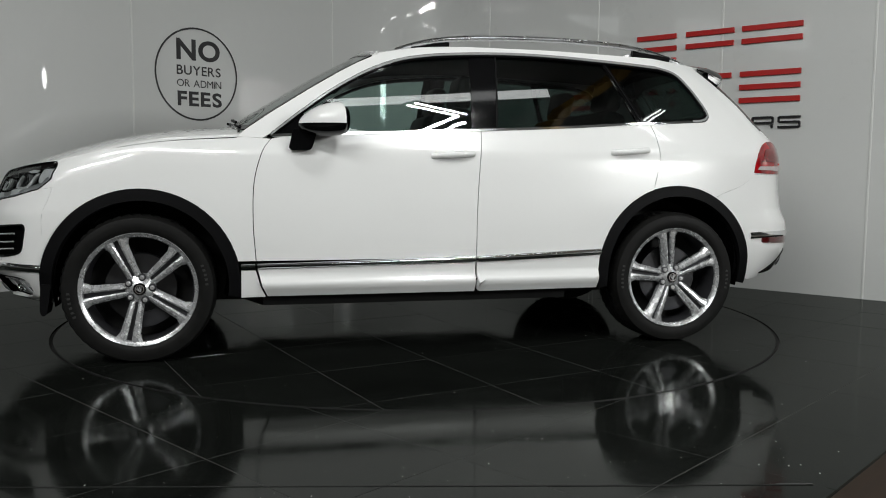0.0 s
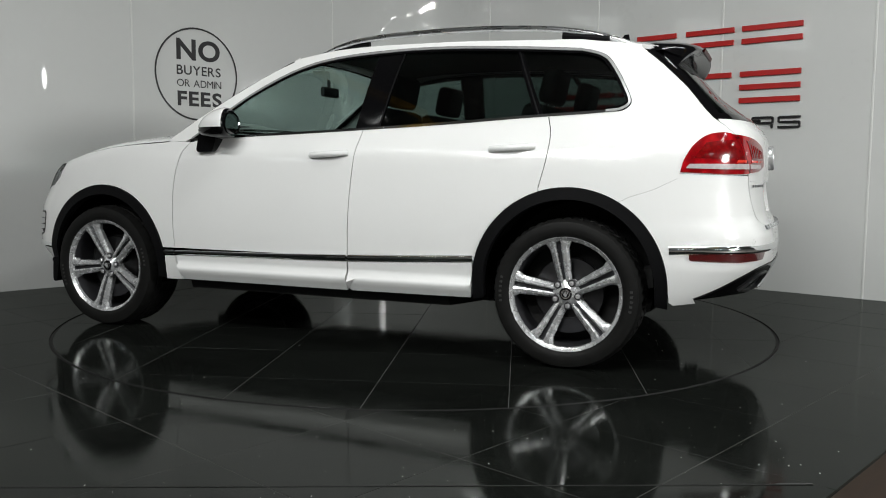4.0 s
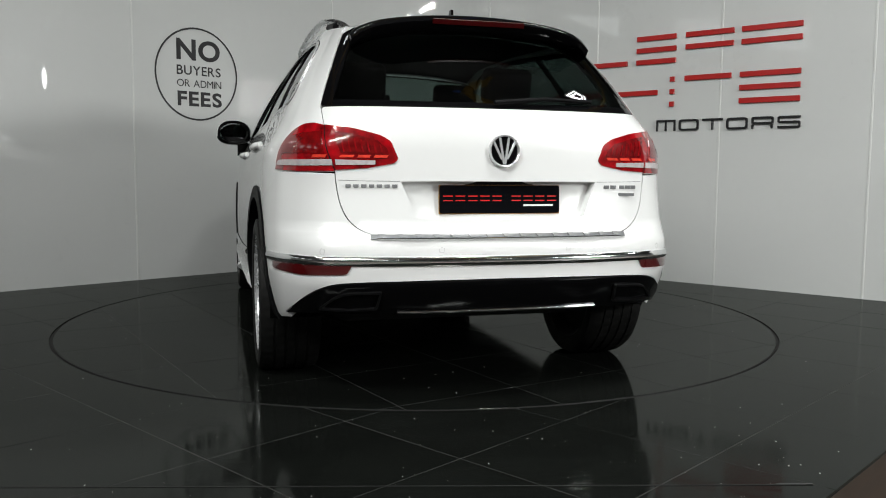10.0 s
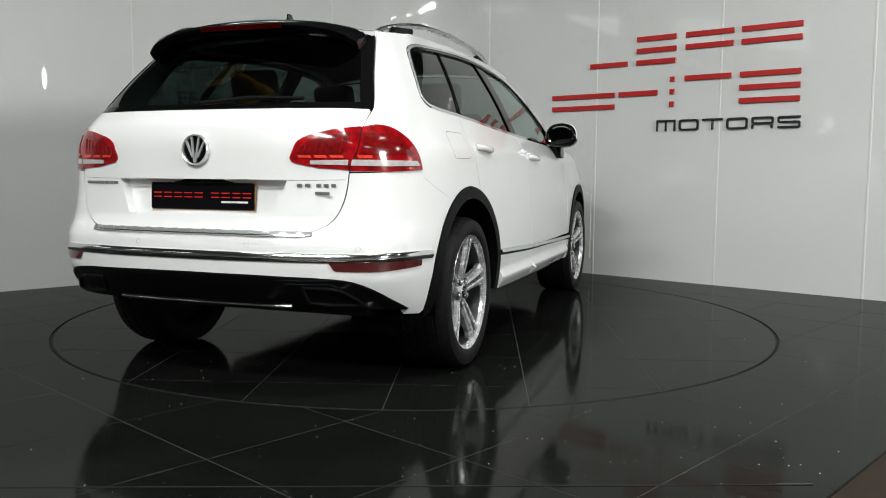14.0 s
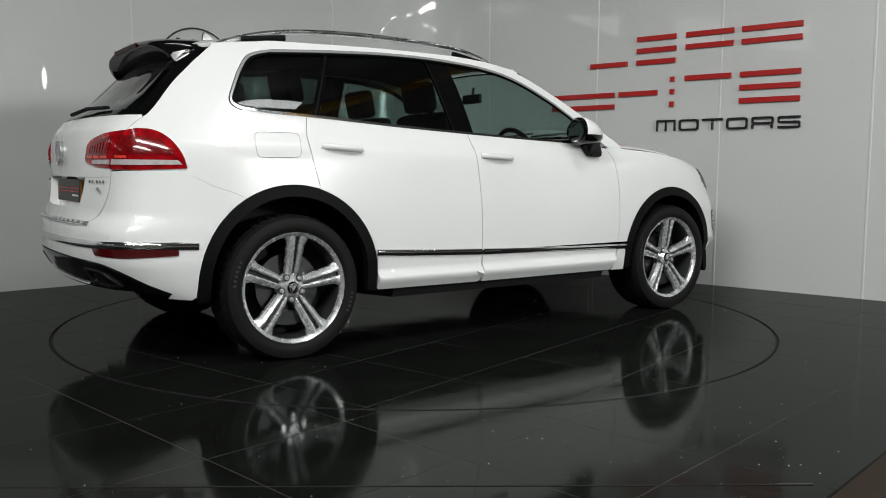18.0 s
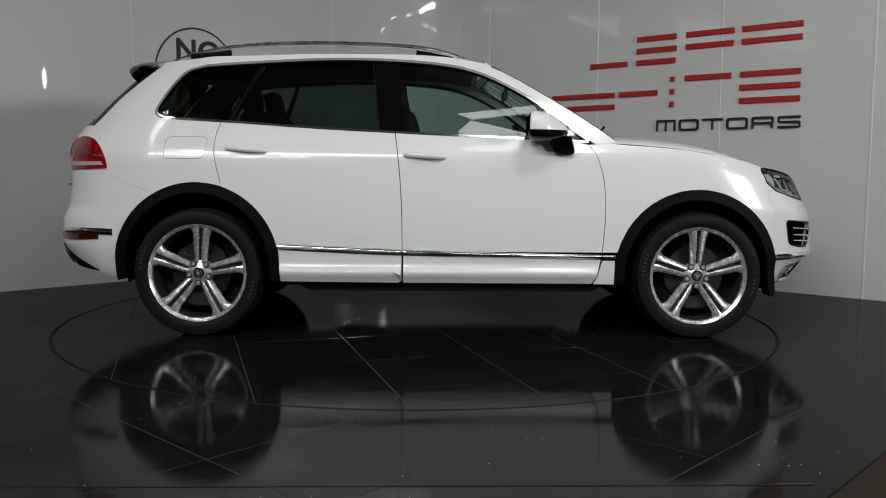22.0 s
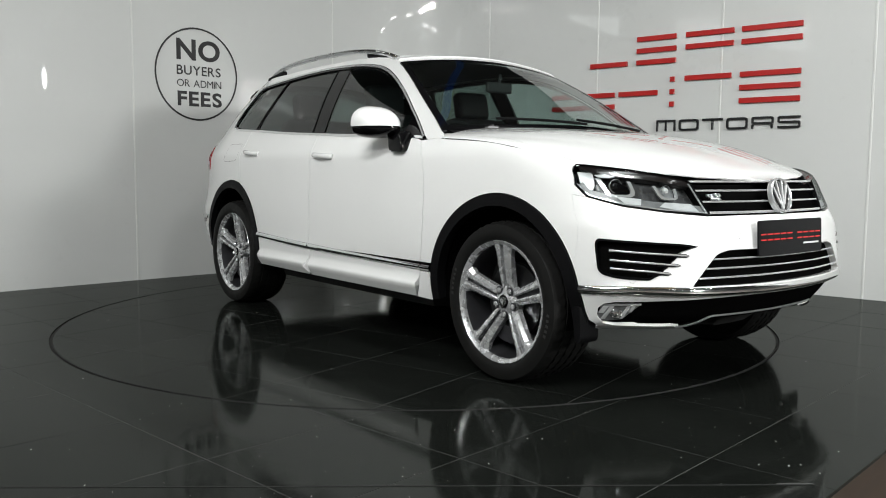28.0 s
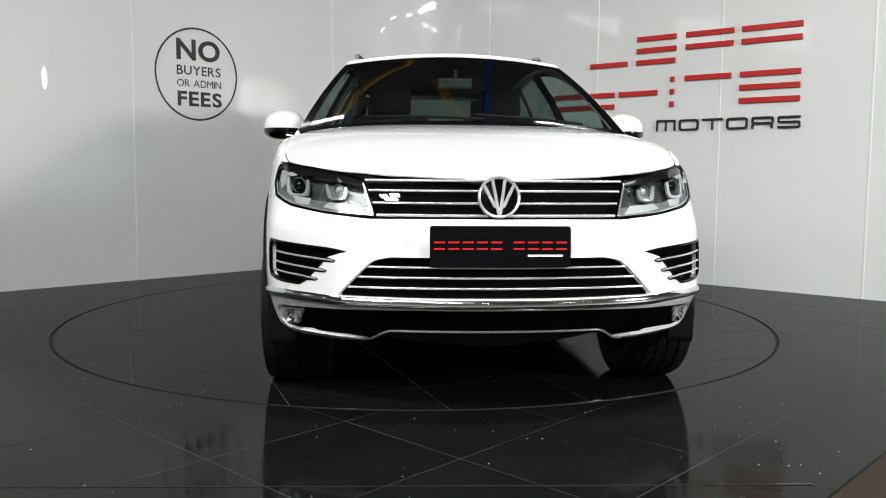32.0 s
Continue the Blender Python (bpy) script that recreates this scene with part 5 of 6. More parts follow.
def build_wheel():
    """One wheel about its own x axis, outer face towards +x."""
    w = TYRE_W / 2
    bm = bmesh.new()
    add_lathe(bm, [(RIM_R - 0.024, w - 0.030), (RIM_R - 0.021, w - 0.016), (RIM_R - 0.014, w - 0.012), (RIM_R - 0.004, w - 0.004), (RIM_R, w - 0.012), (RIM_R - 0.004, w - 0.030)], 96, closed=True)
    rim = part("wheel", bm, ALLOY, None, "silver twin five-spoke alloy wheel with a wide tyre", True)
    # The barrel is coloured dark to carry the shade behind the spokes.
    bm = bmesh.new()
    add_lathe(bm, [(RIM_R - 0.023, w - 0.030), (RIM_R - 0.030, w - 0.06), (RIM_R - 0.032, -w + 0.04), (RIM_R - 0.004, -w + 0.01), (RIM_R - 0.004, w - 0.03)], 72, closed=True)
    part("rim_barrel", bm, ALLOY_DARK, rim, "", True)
    bm = bmesh.new()
    tp = [(RIM_R - 0.006, w - 0.012), (RIM_R + 0.006, w - 0.002), (RIM_R + 0.02, w + 0.003), (RIM_R + 0.045, w + 0.004), (RIM_R + 0.07, w - 0.003), (TYRE_R - 0.012, w - 0.016), (TYRE_R - 0.004, w - 0.028)]
    for g in (0.75, 0.25, -0.25, -0.75):
        c = g * (w - 0.04)
        tp += [(TYRE_R, c + 0.008), (TYRE_R - 0.007, c + 0.006), (TYRE_R - 0.007, c - 0.006), (TYRE_R, c - 0.008)]
    tp += [(TYRE_R - 0.004, -w + 0.028), (TYRE_R - 0.012, -w + 0.016), (RIM_R + 0.07, -w + 0.003), (RIM_R + 0.03, -w), (RIM_R - 0.006, -w + 0.012)]
    add_lathe(bm, tp, 144)
    for v in bm.verts:
        rad = math.hypot(v.co.y, v.co.z)
        turn = round(math.degrees(math.atan2(v.co.z, v.co.y)) / 2.5 + (4 if v.co.x > 0 else 5) * abs(v.co.x) / w)
        if rad > TYRE_R - 0.005 and turn % 3 == 0:
            v.co.y, v.co.z = v.co.y * (1 - 0.007 / rad), v.co.z * (1 - 0.007 / rad)
    tyre = part("tyre", bm, RUBBER, rim, "black road tyre", True)
    # worn pale print on the sidewall
    for start, n in ((68, 6), (250, 5)):
        for i in range(n):
            bm = bmesh.new()
            add_box(bm, 0.0016, 0.011, 0.014, Matrix.Rotation(radians(start + 4.2 * i), 4, "X") @ Matrix.Translation((w + 0.0042, 0, RIM_R + 0.040)))
            part("sidewall_mark", bm, TYRE_PRINT, tyre)
    # five twin spokes: each prong is a tapered, crowned bar that flares into the rim
    for k in range(5):
        rot = Matrix.Rotation(radians(72 * k), 4, "X")
        for sd in (1, -1):
            bm = bmesh.new()
            rows = []
            for t in (0.0, 0.12, 0.3, 0.55, 0.8, 0.93, 1.0):
                r = 0.050 + t * (RIM_R - 0.016 - 0.050)
                mid = sd * (0.020 + 0.019 * t)
                out = sd * (0.032 + 0.020 * t + 0.022 * max(0, t - 0.80) / 0.20)
                inn = sd * (0.007 + 0.006 * t)
                face = w - 0.030 + 0.016 * t - 0.02 * (1 - t) ** 2
                deep = 0.05 - 0.012 * t
                rows.append([bm.verts.new(rot @ Vector(c)) for c in ((face - deep, inn, r), (face - 0.004, inn, r), (face, inn + (out - inn) * 0.22, r), (face - 0.003, inn + (out - inn) * 0.62, r), (face - 0.017, out, r), (face - deep, out * 0.97, r))])
            for a, b in zip(rows, rows[1:]):
                for j in range(6):
                    bm.faces.new((a[j], a[(j + 1) % 6], b[(j + 1) % 6], b[j]))
            bm.faces.new(rows[0]), bm.faces.new(rows[-1][::-1])
            bmesh.ops.recalc_face_normals(bm, faces=bm.faces[:])
            part("spoke", bm, ALLOY, rim, "", False)
        # Slot floor between the prongs, its groove shade given by the dark colour.
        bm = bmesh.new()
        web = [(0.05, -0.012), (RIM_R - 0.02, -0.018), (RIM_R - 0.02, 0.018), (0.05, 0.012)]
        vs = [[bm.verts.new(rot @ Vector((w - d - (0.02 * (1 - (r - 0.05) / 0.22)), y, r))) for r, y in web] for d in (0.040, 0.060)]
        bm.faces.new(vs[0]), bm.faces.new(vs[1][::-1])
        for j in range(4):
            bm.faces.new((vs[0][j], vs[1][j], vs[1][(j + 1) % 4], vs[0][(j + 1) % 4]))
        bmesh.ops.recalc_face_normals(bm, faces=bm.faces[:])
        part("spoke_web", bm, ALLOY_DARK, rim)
        bm = bmesh.new()
        rb = Matrix.Rotation(radians(72 * k + 36), 4, "X")
        add_lathe(bm, [(0.001, 0.010), (0.006, 0.010), (0.0075, 0.007), (0.0115, 0.007), (0.0125, 0.003), (0.0125, -0.03)], 14, rb @ Matrix.Translation((w - 0.042, 0, 0.060)))
        # A dark disc behind each bolt paints the shade of its pocket.
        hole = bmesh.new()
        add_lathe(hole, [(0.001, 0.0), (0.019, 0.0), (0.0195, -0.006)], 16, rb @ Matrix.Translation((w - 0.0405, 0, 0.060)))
        part("bolt_shade_disc", hole, ALLOY_DARK, rim, "", True)
        part("lug_bolt", bm, EMBLEM, rim, "", True)
    bm = bmesh.new()
    add_lathe(bm, [(0.030, w - 0.036), (0.046, w - 0.044), (0.070, w - 0.056), (0.074, w - 0.10), (0.02, w - 0.10)], 40)
    part("hub", bm, ALLOY, rim, "", True)
    bm = bmesh.new()
    add_lathe(bm, [(0.001, w - 0.028), (0.026, w - 0.029), (0.031, w - 0.034), (0.031, w - 0.06)], 32)
    cap = part("centre_cap", bm, GLOSS_BLACK, rim, "", True)
    bm = bmesh.new()
    add_lathe(bm, [(0.0185, w - 0.030), (0.019, w - 0.0265), (0.0225, w - 0.0265), (0.0235, w - 0.030)], 24)
    part("cap_ring", bm, CHROME, cap, "", True)
    for y, z, tall, tip in ((-0.009, 0.001, 0.024, 26), (-0.003, 0.0, 0.031, 9), (0.003, 0.0, 0.031, -9), (0.009, 0.001, 0.024, -26)):
        bm = bmesh.new()
        add_box(bm, 0.003, 0.0036, tall, Matrix.Translation((w - 0.0275, y, z)) @ Matrix.Rotation(radians(tip), 4, "X"))
        part("cap_bar", bm, EMBLEM, cap)
    bm = bmesh.new()
    add_lathe(bm, [(0.075, 0.032), (0.172, 0.032), (0.175, 0.028), (0.175, 0.010), (0.172, 0.006), (0.075, 0.006)], 48, closed=True)
    part("brake_disc", bm, STEEL, rim, "", True)
    bm = bmesh.new()
    arc_pts = [(math.cos(radians(a)), math.sin(radians(a))) for a in range(-34, 35, 4)]
    add_prism(bm, [(c * 0.20, s * 0.20) for c, s in arc_pts] + [(c * 0.125, s * 0.125) for c, s in arc_pts[::-1]], 0.06, Matrix.Rotation(radians(90), 4, "Y") @ Matrix.Translation((0, 0, -0.005)), 0.004)
    part("brake_caliper", bm, ALLOY_DARK, rim, "", True)
    bm = bmesh.new()
    add_lathe(bm, [(0.02, -0.04), (RIM_R - 0.03, -0.04), (RIM_R - 0.03, -0.06), (0.02, -0.06)], 40)
    part("backing_plate", bm, DARK, rim)
    return rim


wheel = build_wheel()
SPOTS = [(AXLE, 1, 24), (AXLE, -1, 0), (-AXLE, 1, 9), (-AXLE, -1, -5)]
for i, (x, sg, spin) in enumerate(SPOTS):
    m = pose(x, sg * 0.806, TYRE_R - 0.004, 0, 0, 90 * sg) @ pose(0, 0, 0, spin)
    if i == 3:
        wheel.matrix_basis = m
        wheel.parent = car
    else:
        copy_thing(wheel, m).parent = car

# ---- underbody and cabin ----
bm = bmesh.new()
rows = []
for z, inset in ((0.26, 0.06), (0.45, 0.05), (0.80, 0.05), (1.10, 0.05)):
    row = []
    for k in range(61):
        q = Q_REAR + (Q_FRONT - Q_REAR) * k / 60
        p = body(q, min(z, 0.95 if q > 1.3 else z))
        x = p.x * (1 - inset / 2.4)
        deep = 0.30 if min(abs(x - AXLE), abs(x + AXLE)) < 0.58 and z < 0.86 else inset
        lift = 0.15 * ramp(-x, 1.70, 2.05) if z < 0.4 else 0.0
        row.append(Vector((x, max(p.y - deep, 0), min(z, bonnet_mid(max(x, 0.9)) - 0.10) if x > 0.9 else z + lift)))
    rows.append(row)
for sg in (1, -1):
    vs = [[bm.verts.new((p.x, p.y * sg, p.z)) for p in row] for row in rows]
    for a, b in zip(vs, vs[1:]):
        for k in range(60):
            bm.faces.new((a[k], a[k + 1], b[k + 1], b[k]))
    base = [bm.verts.new((p.x, 0, p.z)) for p in rows[0]]
    for k in range(60):
        bm.faces.new((base[k], base[k + 1], vs[0][k + 1], vs[0][k]))
add_box(bm, 1.45, 1.05, 0.5, Matrix.Translation((1.25, 0, 0.64)))
add_box(bm, 2.9, 1.5, 0.1, Matrix.Translation((-0.7, 0, 0.45)))
add_box(bm, 0.9, 1.15, 0.45, Matrix.Translation((-1.75, 0, 0.72)))
for x in (AXLE, -AXLE):
    add_box(bm, 0.12, 1.5, 0.10, Matrix.Translation((x, 0, 0.34)), 0.02)
part("underbody", bm, DARK, car, "black underbody and wheel wells")
for cx, cz, r in ((AXLE - 0.0135, ARCH_Z, 0.416), (-AXLE - 0.0035, ARCH_Z + 0.023, 0.416)):
    for sg in (1, -1):
        bm = bmesh.new()
        loops = []
        for y, shrink in ((0.905, 0.0), (0.70, 0.0), (0.60, 0.03), (0.60, 0.42)):
            loops.append([bm.verts.new((cx + (r - shrink) * math.cos(radians(a)), sg * y, cz + (r - shrink) * math.sin(radians(a)))) for a in range(-14, 195, 8)])
        for a, b in zip(loops, loops[1:]):
            for k in range(len(a) - 1):
                bm.faces.new((a[k], a[k + 1], b[k + 1], b[k]))
        part("wheel_liner", bm, LINER, car, "black felt wheel liner", True)
bm = bmesh.new()
add_box(bm, 0.45, 1.50, 0.22, Matrix.Translation((0.78, 0, 1.05)), 0.06, 3)
part("dashboard", bm, CABIN, car, "", True)
bm = bmesh.new()
m = Matrix.Translation((0.50, -0.37, 1.08)) @ Matrix.Rotation(radians(-25), 4, "Y")
circle = [(m @ Vector((0, 0.185 * math.cos(a), 0.185 * math.sin(a)))) for a in [2 * math.pi * k / 28 for k in range(29)]]
add_tube(bm, circle, 0.016, 8)
add_box(bm, 0.04, 0.34, 0.05, m, 0.01)
add_box(bm, 0.05, 0.13, 0.13, m, 0.02)
part("steering_wheel", bm, LEATHER, car)


def seat_at(x, y, w, name="seat"):
    bm = bmesh.new()
    add_box(bm, 0.52, w, 0.16, Matrix.Translation((x, y, 0.72)) @ Matrix.Rotation(radians(-6), 4, "Y"), 0.05, 3)
    add_box(bm, 0.15, w, 0.62, Matrix.Translation((x - 0.31, y, 1.02)) @ Matrix.Rotation(radians(-14), 4, "Y"), 0.05, 3)
    st = part(name, bm, LEATHER, car, "", True)
    for hy in ([y] if w < 0.7 else [y - 0.4, y + 0.4]):
        bm = bmesh.new()
        add_box(bm, 0.10, 0.27, 0.19, Matrix.Translation((x - 0.42, hy, 1.42)) @ Matrix.Rotation(radians(-12), 4, "Y"), 0.035, 3)
        part("head_restraint", bm, LEATHER, st, "", True)
        for dy in (-0.06, 0.06):
            bm = bmesh.new()
            add_tube(bm, [(x - 0.385, hy + dy, 1.28), (x - 0.41, hy + dy, 1.36)], 0.006, 6)
            part("restraint_post", bm, CHROME, st)


seat_at(0.10, 0.37, 0.52)
seat_at(0.10, -0.37, 0.52)
seat_at(-0.82, 0.0, 1.30, "rear_bench")
bm = bmesh.new()
add_box(bm, 0.03, 0.20, 0.065, Matrix.Translation((0.385, 0, 1.475)), 0.012, 2)
add_tube(bm, [(0.390, 0, 1.49), (0.395, 0, 1.555)], 0.010, 6)
part("rear_view_mirror", bm, CABIN, car)
panel("headlining", [(-1.75, -0.97), (0.18, -0.97), (0.18, 0.97), (-1.75, 0.97)], lambda u, v: roof(u, v) - Vector((0, 0, 0.03)), CABIN, car, cell=0.2, lip=0)
for sg in (1, -1):
    bm = bmesh.new()
    add_box(bm, 1.72, 0.05, 0.55, Matrix.Translation((-0.12, sg * 0.80, 0.86)), 0.02)
    part("door_card", bm, CABIN, car)

for fn, spots in ((FR, ((0.80, 0.525), (0.34, 0.70), (-0.34, 0.70), (-0.80, 0.525))), (RE, ((0.73, 0.645), (0.27, 0.652), (-0.27, 0.652), (-0.73, 0.645)))):
    for y, z in spots:
        q = fn(y, z)[0]
        circle = [(q + 0.011 * math.cos(k * math.pi / 9), z + 0.011 * math.sin(k * math.pi / 9)) for k in range(18)]
        small = [(q + 0.0103 * math.cos(k * math.pi / 9), z + 0.0103 * math.sin(k * math.pi / 9)) for k in range(18)]
        nose_panel("sensor_joint", circle, BLACK_PLASTIC, holes=[small], lift=0.001, lip=0, cell=0.02)

# ---- signs on the stage wall ----
RN = Vector((DR.y, -DR.x))  # out of the right wall, towards the room
RO = Vector((2.543, 1.547))
LO = J0
LN = Vector((DL.y, -DL.x))


def on_right(s, z, d=0.0):
    p = RO + DR * s + RN * d
    return Vector((p.x, p.y, z))


def on_left(s, z, d=0.0):
    p = LO + DL * s + LN * d
    return Vector((p.x, p.y, z))


def wall_matrix(origin, d):
    """x along the wall, y up, z out of it."""
    n = Vector((d.y, -d.x, 0))
    return Matrix(((d.x, 0, n.x, origin.x), (d.y, 0, n.y, origin.y), (0, 1, 0, origin.z), (0, 0, 0, 1)))


sign = tagged(new("wall_sign"), "raised red and black company sign on the white wall", "sign")
ROWS = ((1.925, 2.175, ((-1.245, -0.865, (2,)), (-0.775, -0.40, (0, 1, 2)), (-0.315, 0.105, (0, 1)), (0.17, 0.655, (0, 1)))),
        (1.545, 1.805, ((-1.655, -0.985, (1, 2)), (-0.945, -0.565, (1,)), (-0.45, -0.405, (0, 1, 2)), (-0.315, 0.095, (0,)), (0.165, 0.655, (0, 1, 2)))))
for z0, z1, slots in ROWS:
    for a, b, levels in slots:
        for k in levels:
            z = z1 - 0.022 - k * (z1 - z0 - 0.044) / 2
            bm = bmesh.new()
            add_box(bm, b - a, 0.044, 0.018, wall_matrix(on_right((a + b) / 2, z, 0.014), DR), 0.002, 1)
            part("sign_bar", bm, SIGN_RED, sign)


def glyph(ch, depth, bold=0.0):
    """One letter of the built-in font as a mesh, with its outline's extent."""
    cu = bpy.data.curves.new("letter", "FONT")
    cu.body, cu.extrude, cu.offset = ch, depth / 2, bold
    ob = bpy.data.objects.new("letter", cu)
    scene.collection.objects.link(ob)
    bpy.context.view_layer.update()
    me = bpy.data.meshes.new_from_object(ob.evaluated_get(bpy.context.evaluated_depsgraph_get()))
    bpy.data.objects.remove(ob)
    co = np.array([v.co for v in me.vertices])
    return me, co.min(0), co.max(0)


def lettering(text, height, width, m, depth, material, parent, even=False, gap=0.09, bold=0.0):
    """A line of letters, each its own part, scaled to a height and a width; lower left corner at m."""
    made = [glyph(ch, depth, bold) if ch != " " else None for ch in text]
    wide = [(g[2][0] - g[1][0] if g else 0.22) for g in made]
    if even:
        wide = [0.62] * len(text)
    k = width / (sum(wide) + gap * (len(text) - 1))
    x = 0.0
    for g, w in zip(made, wide):
        if g:
            me, lo, hi = g
            for v in me.vertices:
                v.co = m @ Vector((x + (v.co.x - lo[0]) / (hi[0] - lo[0]) * w * k, (v.co.y - lo[1]) / (hi[1] - lo[1]) * height, v.co.z + depth / 2))
            me.materials.clear()
            me.materials.append(material)
            ob = new("letter", me)
            ob.parent = parent
        x += (w + gap) * k




def wide_letter(ch, x, w, h, t, m):
    """One wide square-cut letter of even strokes t, as a raised mesh."""
    def bar(x0, y0, x1, y1):
        add_box(bm, x1 - x0, y1 - y0, 0.016, m @ Matrix.Translation((x + (x0 + x1) / 2, (y0 + y1) / 2, 0.008)), 0.002, 1)

    def loop(y0, y1, rad):
        out = fillet([(0, y0), (w, y0), (w, y1), (0, y1)], rad, 5)
        inn = fillet([(t, y0 + t), (w - t, y0 + t), (w - t, y1 - t), (t, y1 - t)], max(rad - t * 0.8, 0.004), 5)
        rows = [[bm.verts.new(m @ Vector((x + a, b, z))) for a, b in line] for line, z in ((out, 0), (out, 0.016), (inn, 0.016), (inn, 0))]
        for a, b in zip(rows, rows[1:]):
            for i in range(len(a)):
                j = (i + 1) % len(a)
                bm.faces.new((a[i], a[j], b[j], b[i]))
        bmesh.ops.recalc_face_normals(bm, faces=bm.faces[:])

    bm = bmesh.new()
    if ch == "O":
        loop(0, h, 0.03)
    elif ch == "M":
        bar(0, 0, t, h - t), bar(w - t, 0, w, h - t), bar(w / 2 - t / 2, 0, w / 2 + t / 2, h - t), bar(0, h - t + 0.0004, w, h)
    elif ch == "T":
        bar(0, h - t, w, h), bar(w / 2 - t / 2, 0, w / 2 + t / 2, h - t - 0.0004)
    elif ch == "R":
        loop(h * 0.36, h, 0.022)
        bar(0, 0, t, h * 0.36 - 0.0004), bar(w - t * 1.3, 0, w - t * 0.2, h * 0.36 - 0.0004)
    elif ch == "S":
        k = (h - t) / 2
        bar(0, 0, w - t * 0.5, t), bar(t * 0.5, k, w - t * 0.5, k + t), bar(t * 0.5, h - t, w, h)
        bar(0, k + t * 0.4, t, h - t * 0.4), bar(w - t, t * 0.4, w, k + t * 0.6)
    part("letter", bm, SIGN_BLACK, sign)


for k, ch in enumerate("MOTORS"):
    wide_letter(ch, k * 0.2105, 0.180, 0.098, 0.0175, wall_matrix(on_right(-0.565, 1.332, 0.006), DR))
sticker = tagged(new("wall_sticker"), "round black vinyl lettering sticker on the white wall", "sticker")
bm = bmesh.new()
c = wall_matrix(on_left(0.590, 1.815, 0.0012), DL)
n = 96
ro, ri = [], []
for k in range(n):
    a = 2 * math.pi * k / n
    ro.append(bm.verts.new(c @ Vector((0.400 * math.cos(a), 0.412 * math.sin(a), 0.002))))
    ri.append(bm.verts.new(c @ Vector((0.384 * math.cos(a), 0.396 * math.sin(a), 0.002))))
for k in range(n):
    bm.faces.new((ro[k], ro[(k + 1) % n], ri[(k + 1) % n], ri[k]))
part("sticker_ring", bm, VINYL, sticker)
for text, z, h, s0, s1, bold in (("NO", 1.935, 0.185, 0.395, 0.815, 0.03), ("BUYERS", 1.805, 0.082, 0.395, 0.820, 0.010), ("OR ADMIN", 1.700, 0.064, 0.395, 0.825, 0.0), ("FEES", 1.530, 0.130, 0.398, 0.828, 0.03)):
    lettering(text, h, s1 - s0, wall_matrix(on_left(s0, z, 0.0012), DL), 0.002, VINYL, sticker, bold=bold)
# access hatch low on the right wall
hatch = tagged(new("wall_hatch"), "flush white access panel low on the wall", "hatch")
bm = bmesh.new()
add_box(bm, 0.85, 0.62, 0.012, wall_matrix(on_right(-1.635, 0.46, 0.004), DR), 0.003, 1)
part("hatch_panel", bm, WALL, hatch)

# ---- the hall's beams, post and lamps seen as reflections ----
bm = bmesh.new()
add_box(bm, 14, 0.18, 0.30, pose(0, -6.8, 5.5), 0.01, 1)
tagged(part("crane_beam", bm, YELLOW), "yellow painted steel beam under the roof", "beam")
for x in (-3.5, 3.5):
    bm = bmesh.new()
    add_box(bm, 0.16, 12, 0.24, pose(x, -5.0, 5.75), 0.01, 1)
    tagged(part("roof_beam", bm, YELLOW), "yellow painted steel roof beam", "beam")
for a, b, material, kind in (((-3.4, -0.6), (0.2, 4.2), YELLOW, "yellow"), ((0.1, 2.2), (1.6, -0.8), YELLOW, "yellow"), ((0.9, 0.2), (1.3, 4.6), BLUE, "blue")):
    a, b = Vector(a), Vector(b)
    d = b - a
    bm = bmesh.new()
    add_box(bm, d.length, 0.13, 0.18, Matrix.Translation(((a.x + b.x) / 2, (a.y + b.y) / 2, 5.75)) @ Matrix.Rotation(math.atan2(d.y, d.x), 4, "Z"), 0.01, 1)
    tagged(part("roof_brace", bm, material), kind + " painted steel brace under the hall roof", "beam")
# a roof light over the front of the stage, and high windows in the hall's side wall
bm = bmesh.new()
add_box(bm, 2.5, 0.34, 0.05, pose(1.50, -2.95, 5.05, 0, 0, 28), 0.01, 1)
tagged(part("roof_light", bm, ROOF_LIGHT), "translucent daylight strip in the hall roof", "skylight", kind="structure")

for k, y in enumerate((-0.5, -2.4, -5.2, -7.8)):
    win = tagged(new("window_%d" % (k + 1)), "high hall window with two bright panes", "window", kind="structure")
    bm = bmesh.new()
    add_box(bm, 0.06, 1.36, 0.84, pose(-11.77, y, 4.65), 0.01, 1)
    part("window_frame", bm, HALL_LIGHT, win)
    for dy in (-0.33, 0.33):
        bm = bmesh.new()
        add_box(bm, 0.02, 0.58, 0.70, pose(-11.735, y + dy, 4.65))
        part("pane", bm, DAY_PANE, win)

# the trays of the light fittings, hung from the roof on thin rods
# The two long trays belong to the added strip lamps and are unseen too.
for x, y, z, long, wide, turn in ((-2.0, -6.1, 5.0, 4.2, 0.22, 0), (-4.4, -9.4, 5.3, 4.2, 0.22, 0), (1.57, -3.38, 4.9, 0.86, 0.24, -25)):
    fitting = tagged(new("light_fitting"), "white fluorescent light fitting hung from the roof on rods", "lamp", "roof light fittings")
    fitting.matrix_world = pose(x, y, z, 0, 0, turn)
    bm = bmesh.new()
    add_box(bm, long, wide, 0.05, pose(0, 0, 0.10), 0.01, 1)
    part("tray", bm, HALL_LIGHT, fitting)
    for dx in (-0.4, 0.4):
        bm = bmesh.new()
        add_tube(bm, [(dx * long, 0, 0.12), (dx * long, 0.001, 6.2 - z)], 0.006, 6)
        part("hanger_rod", bm, STEEL, fitting)

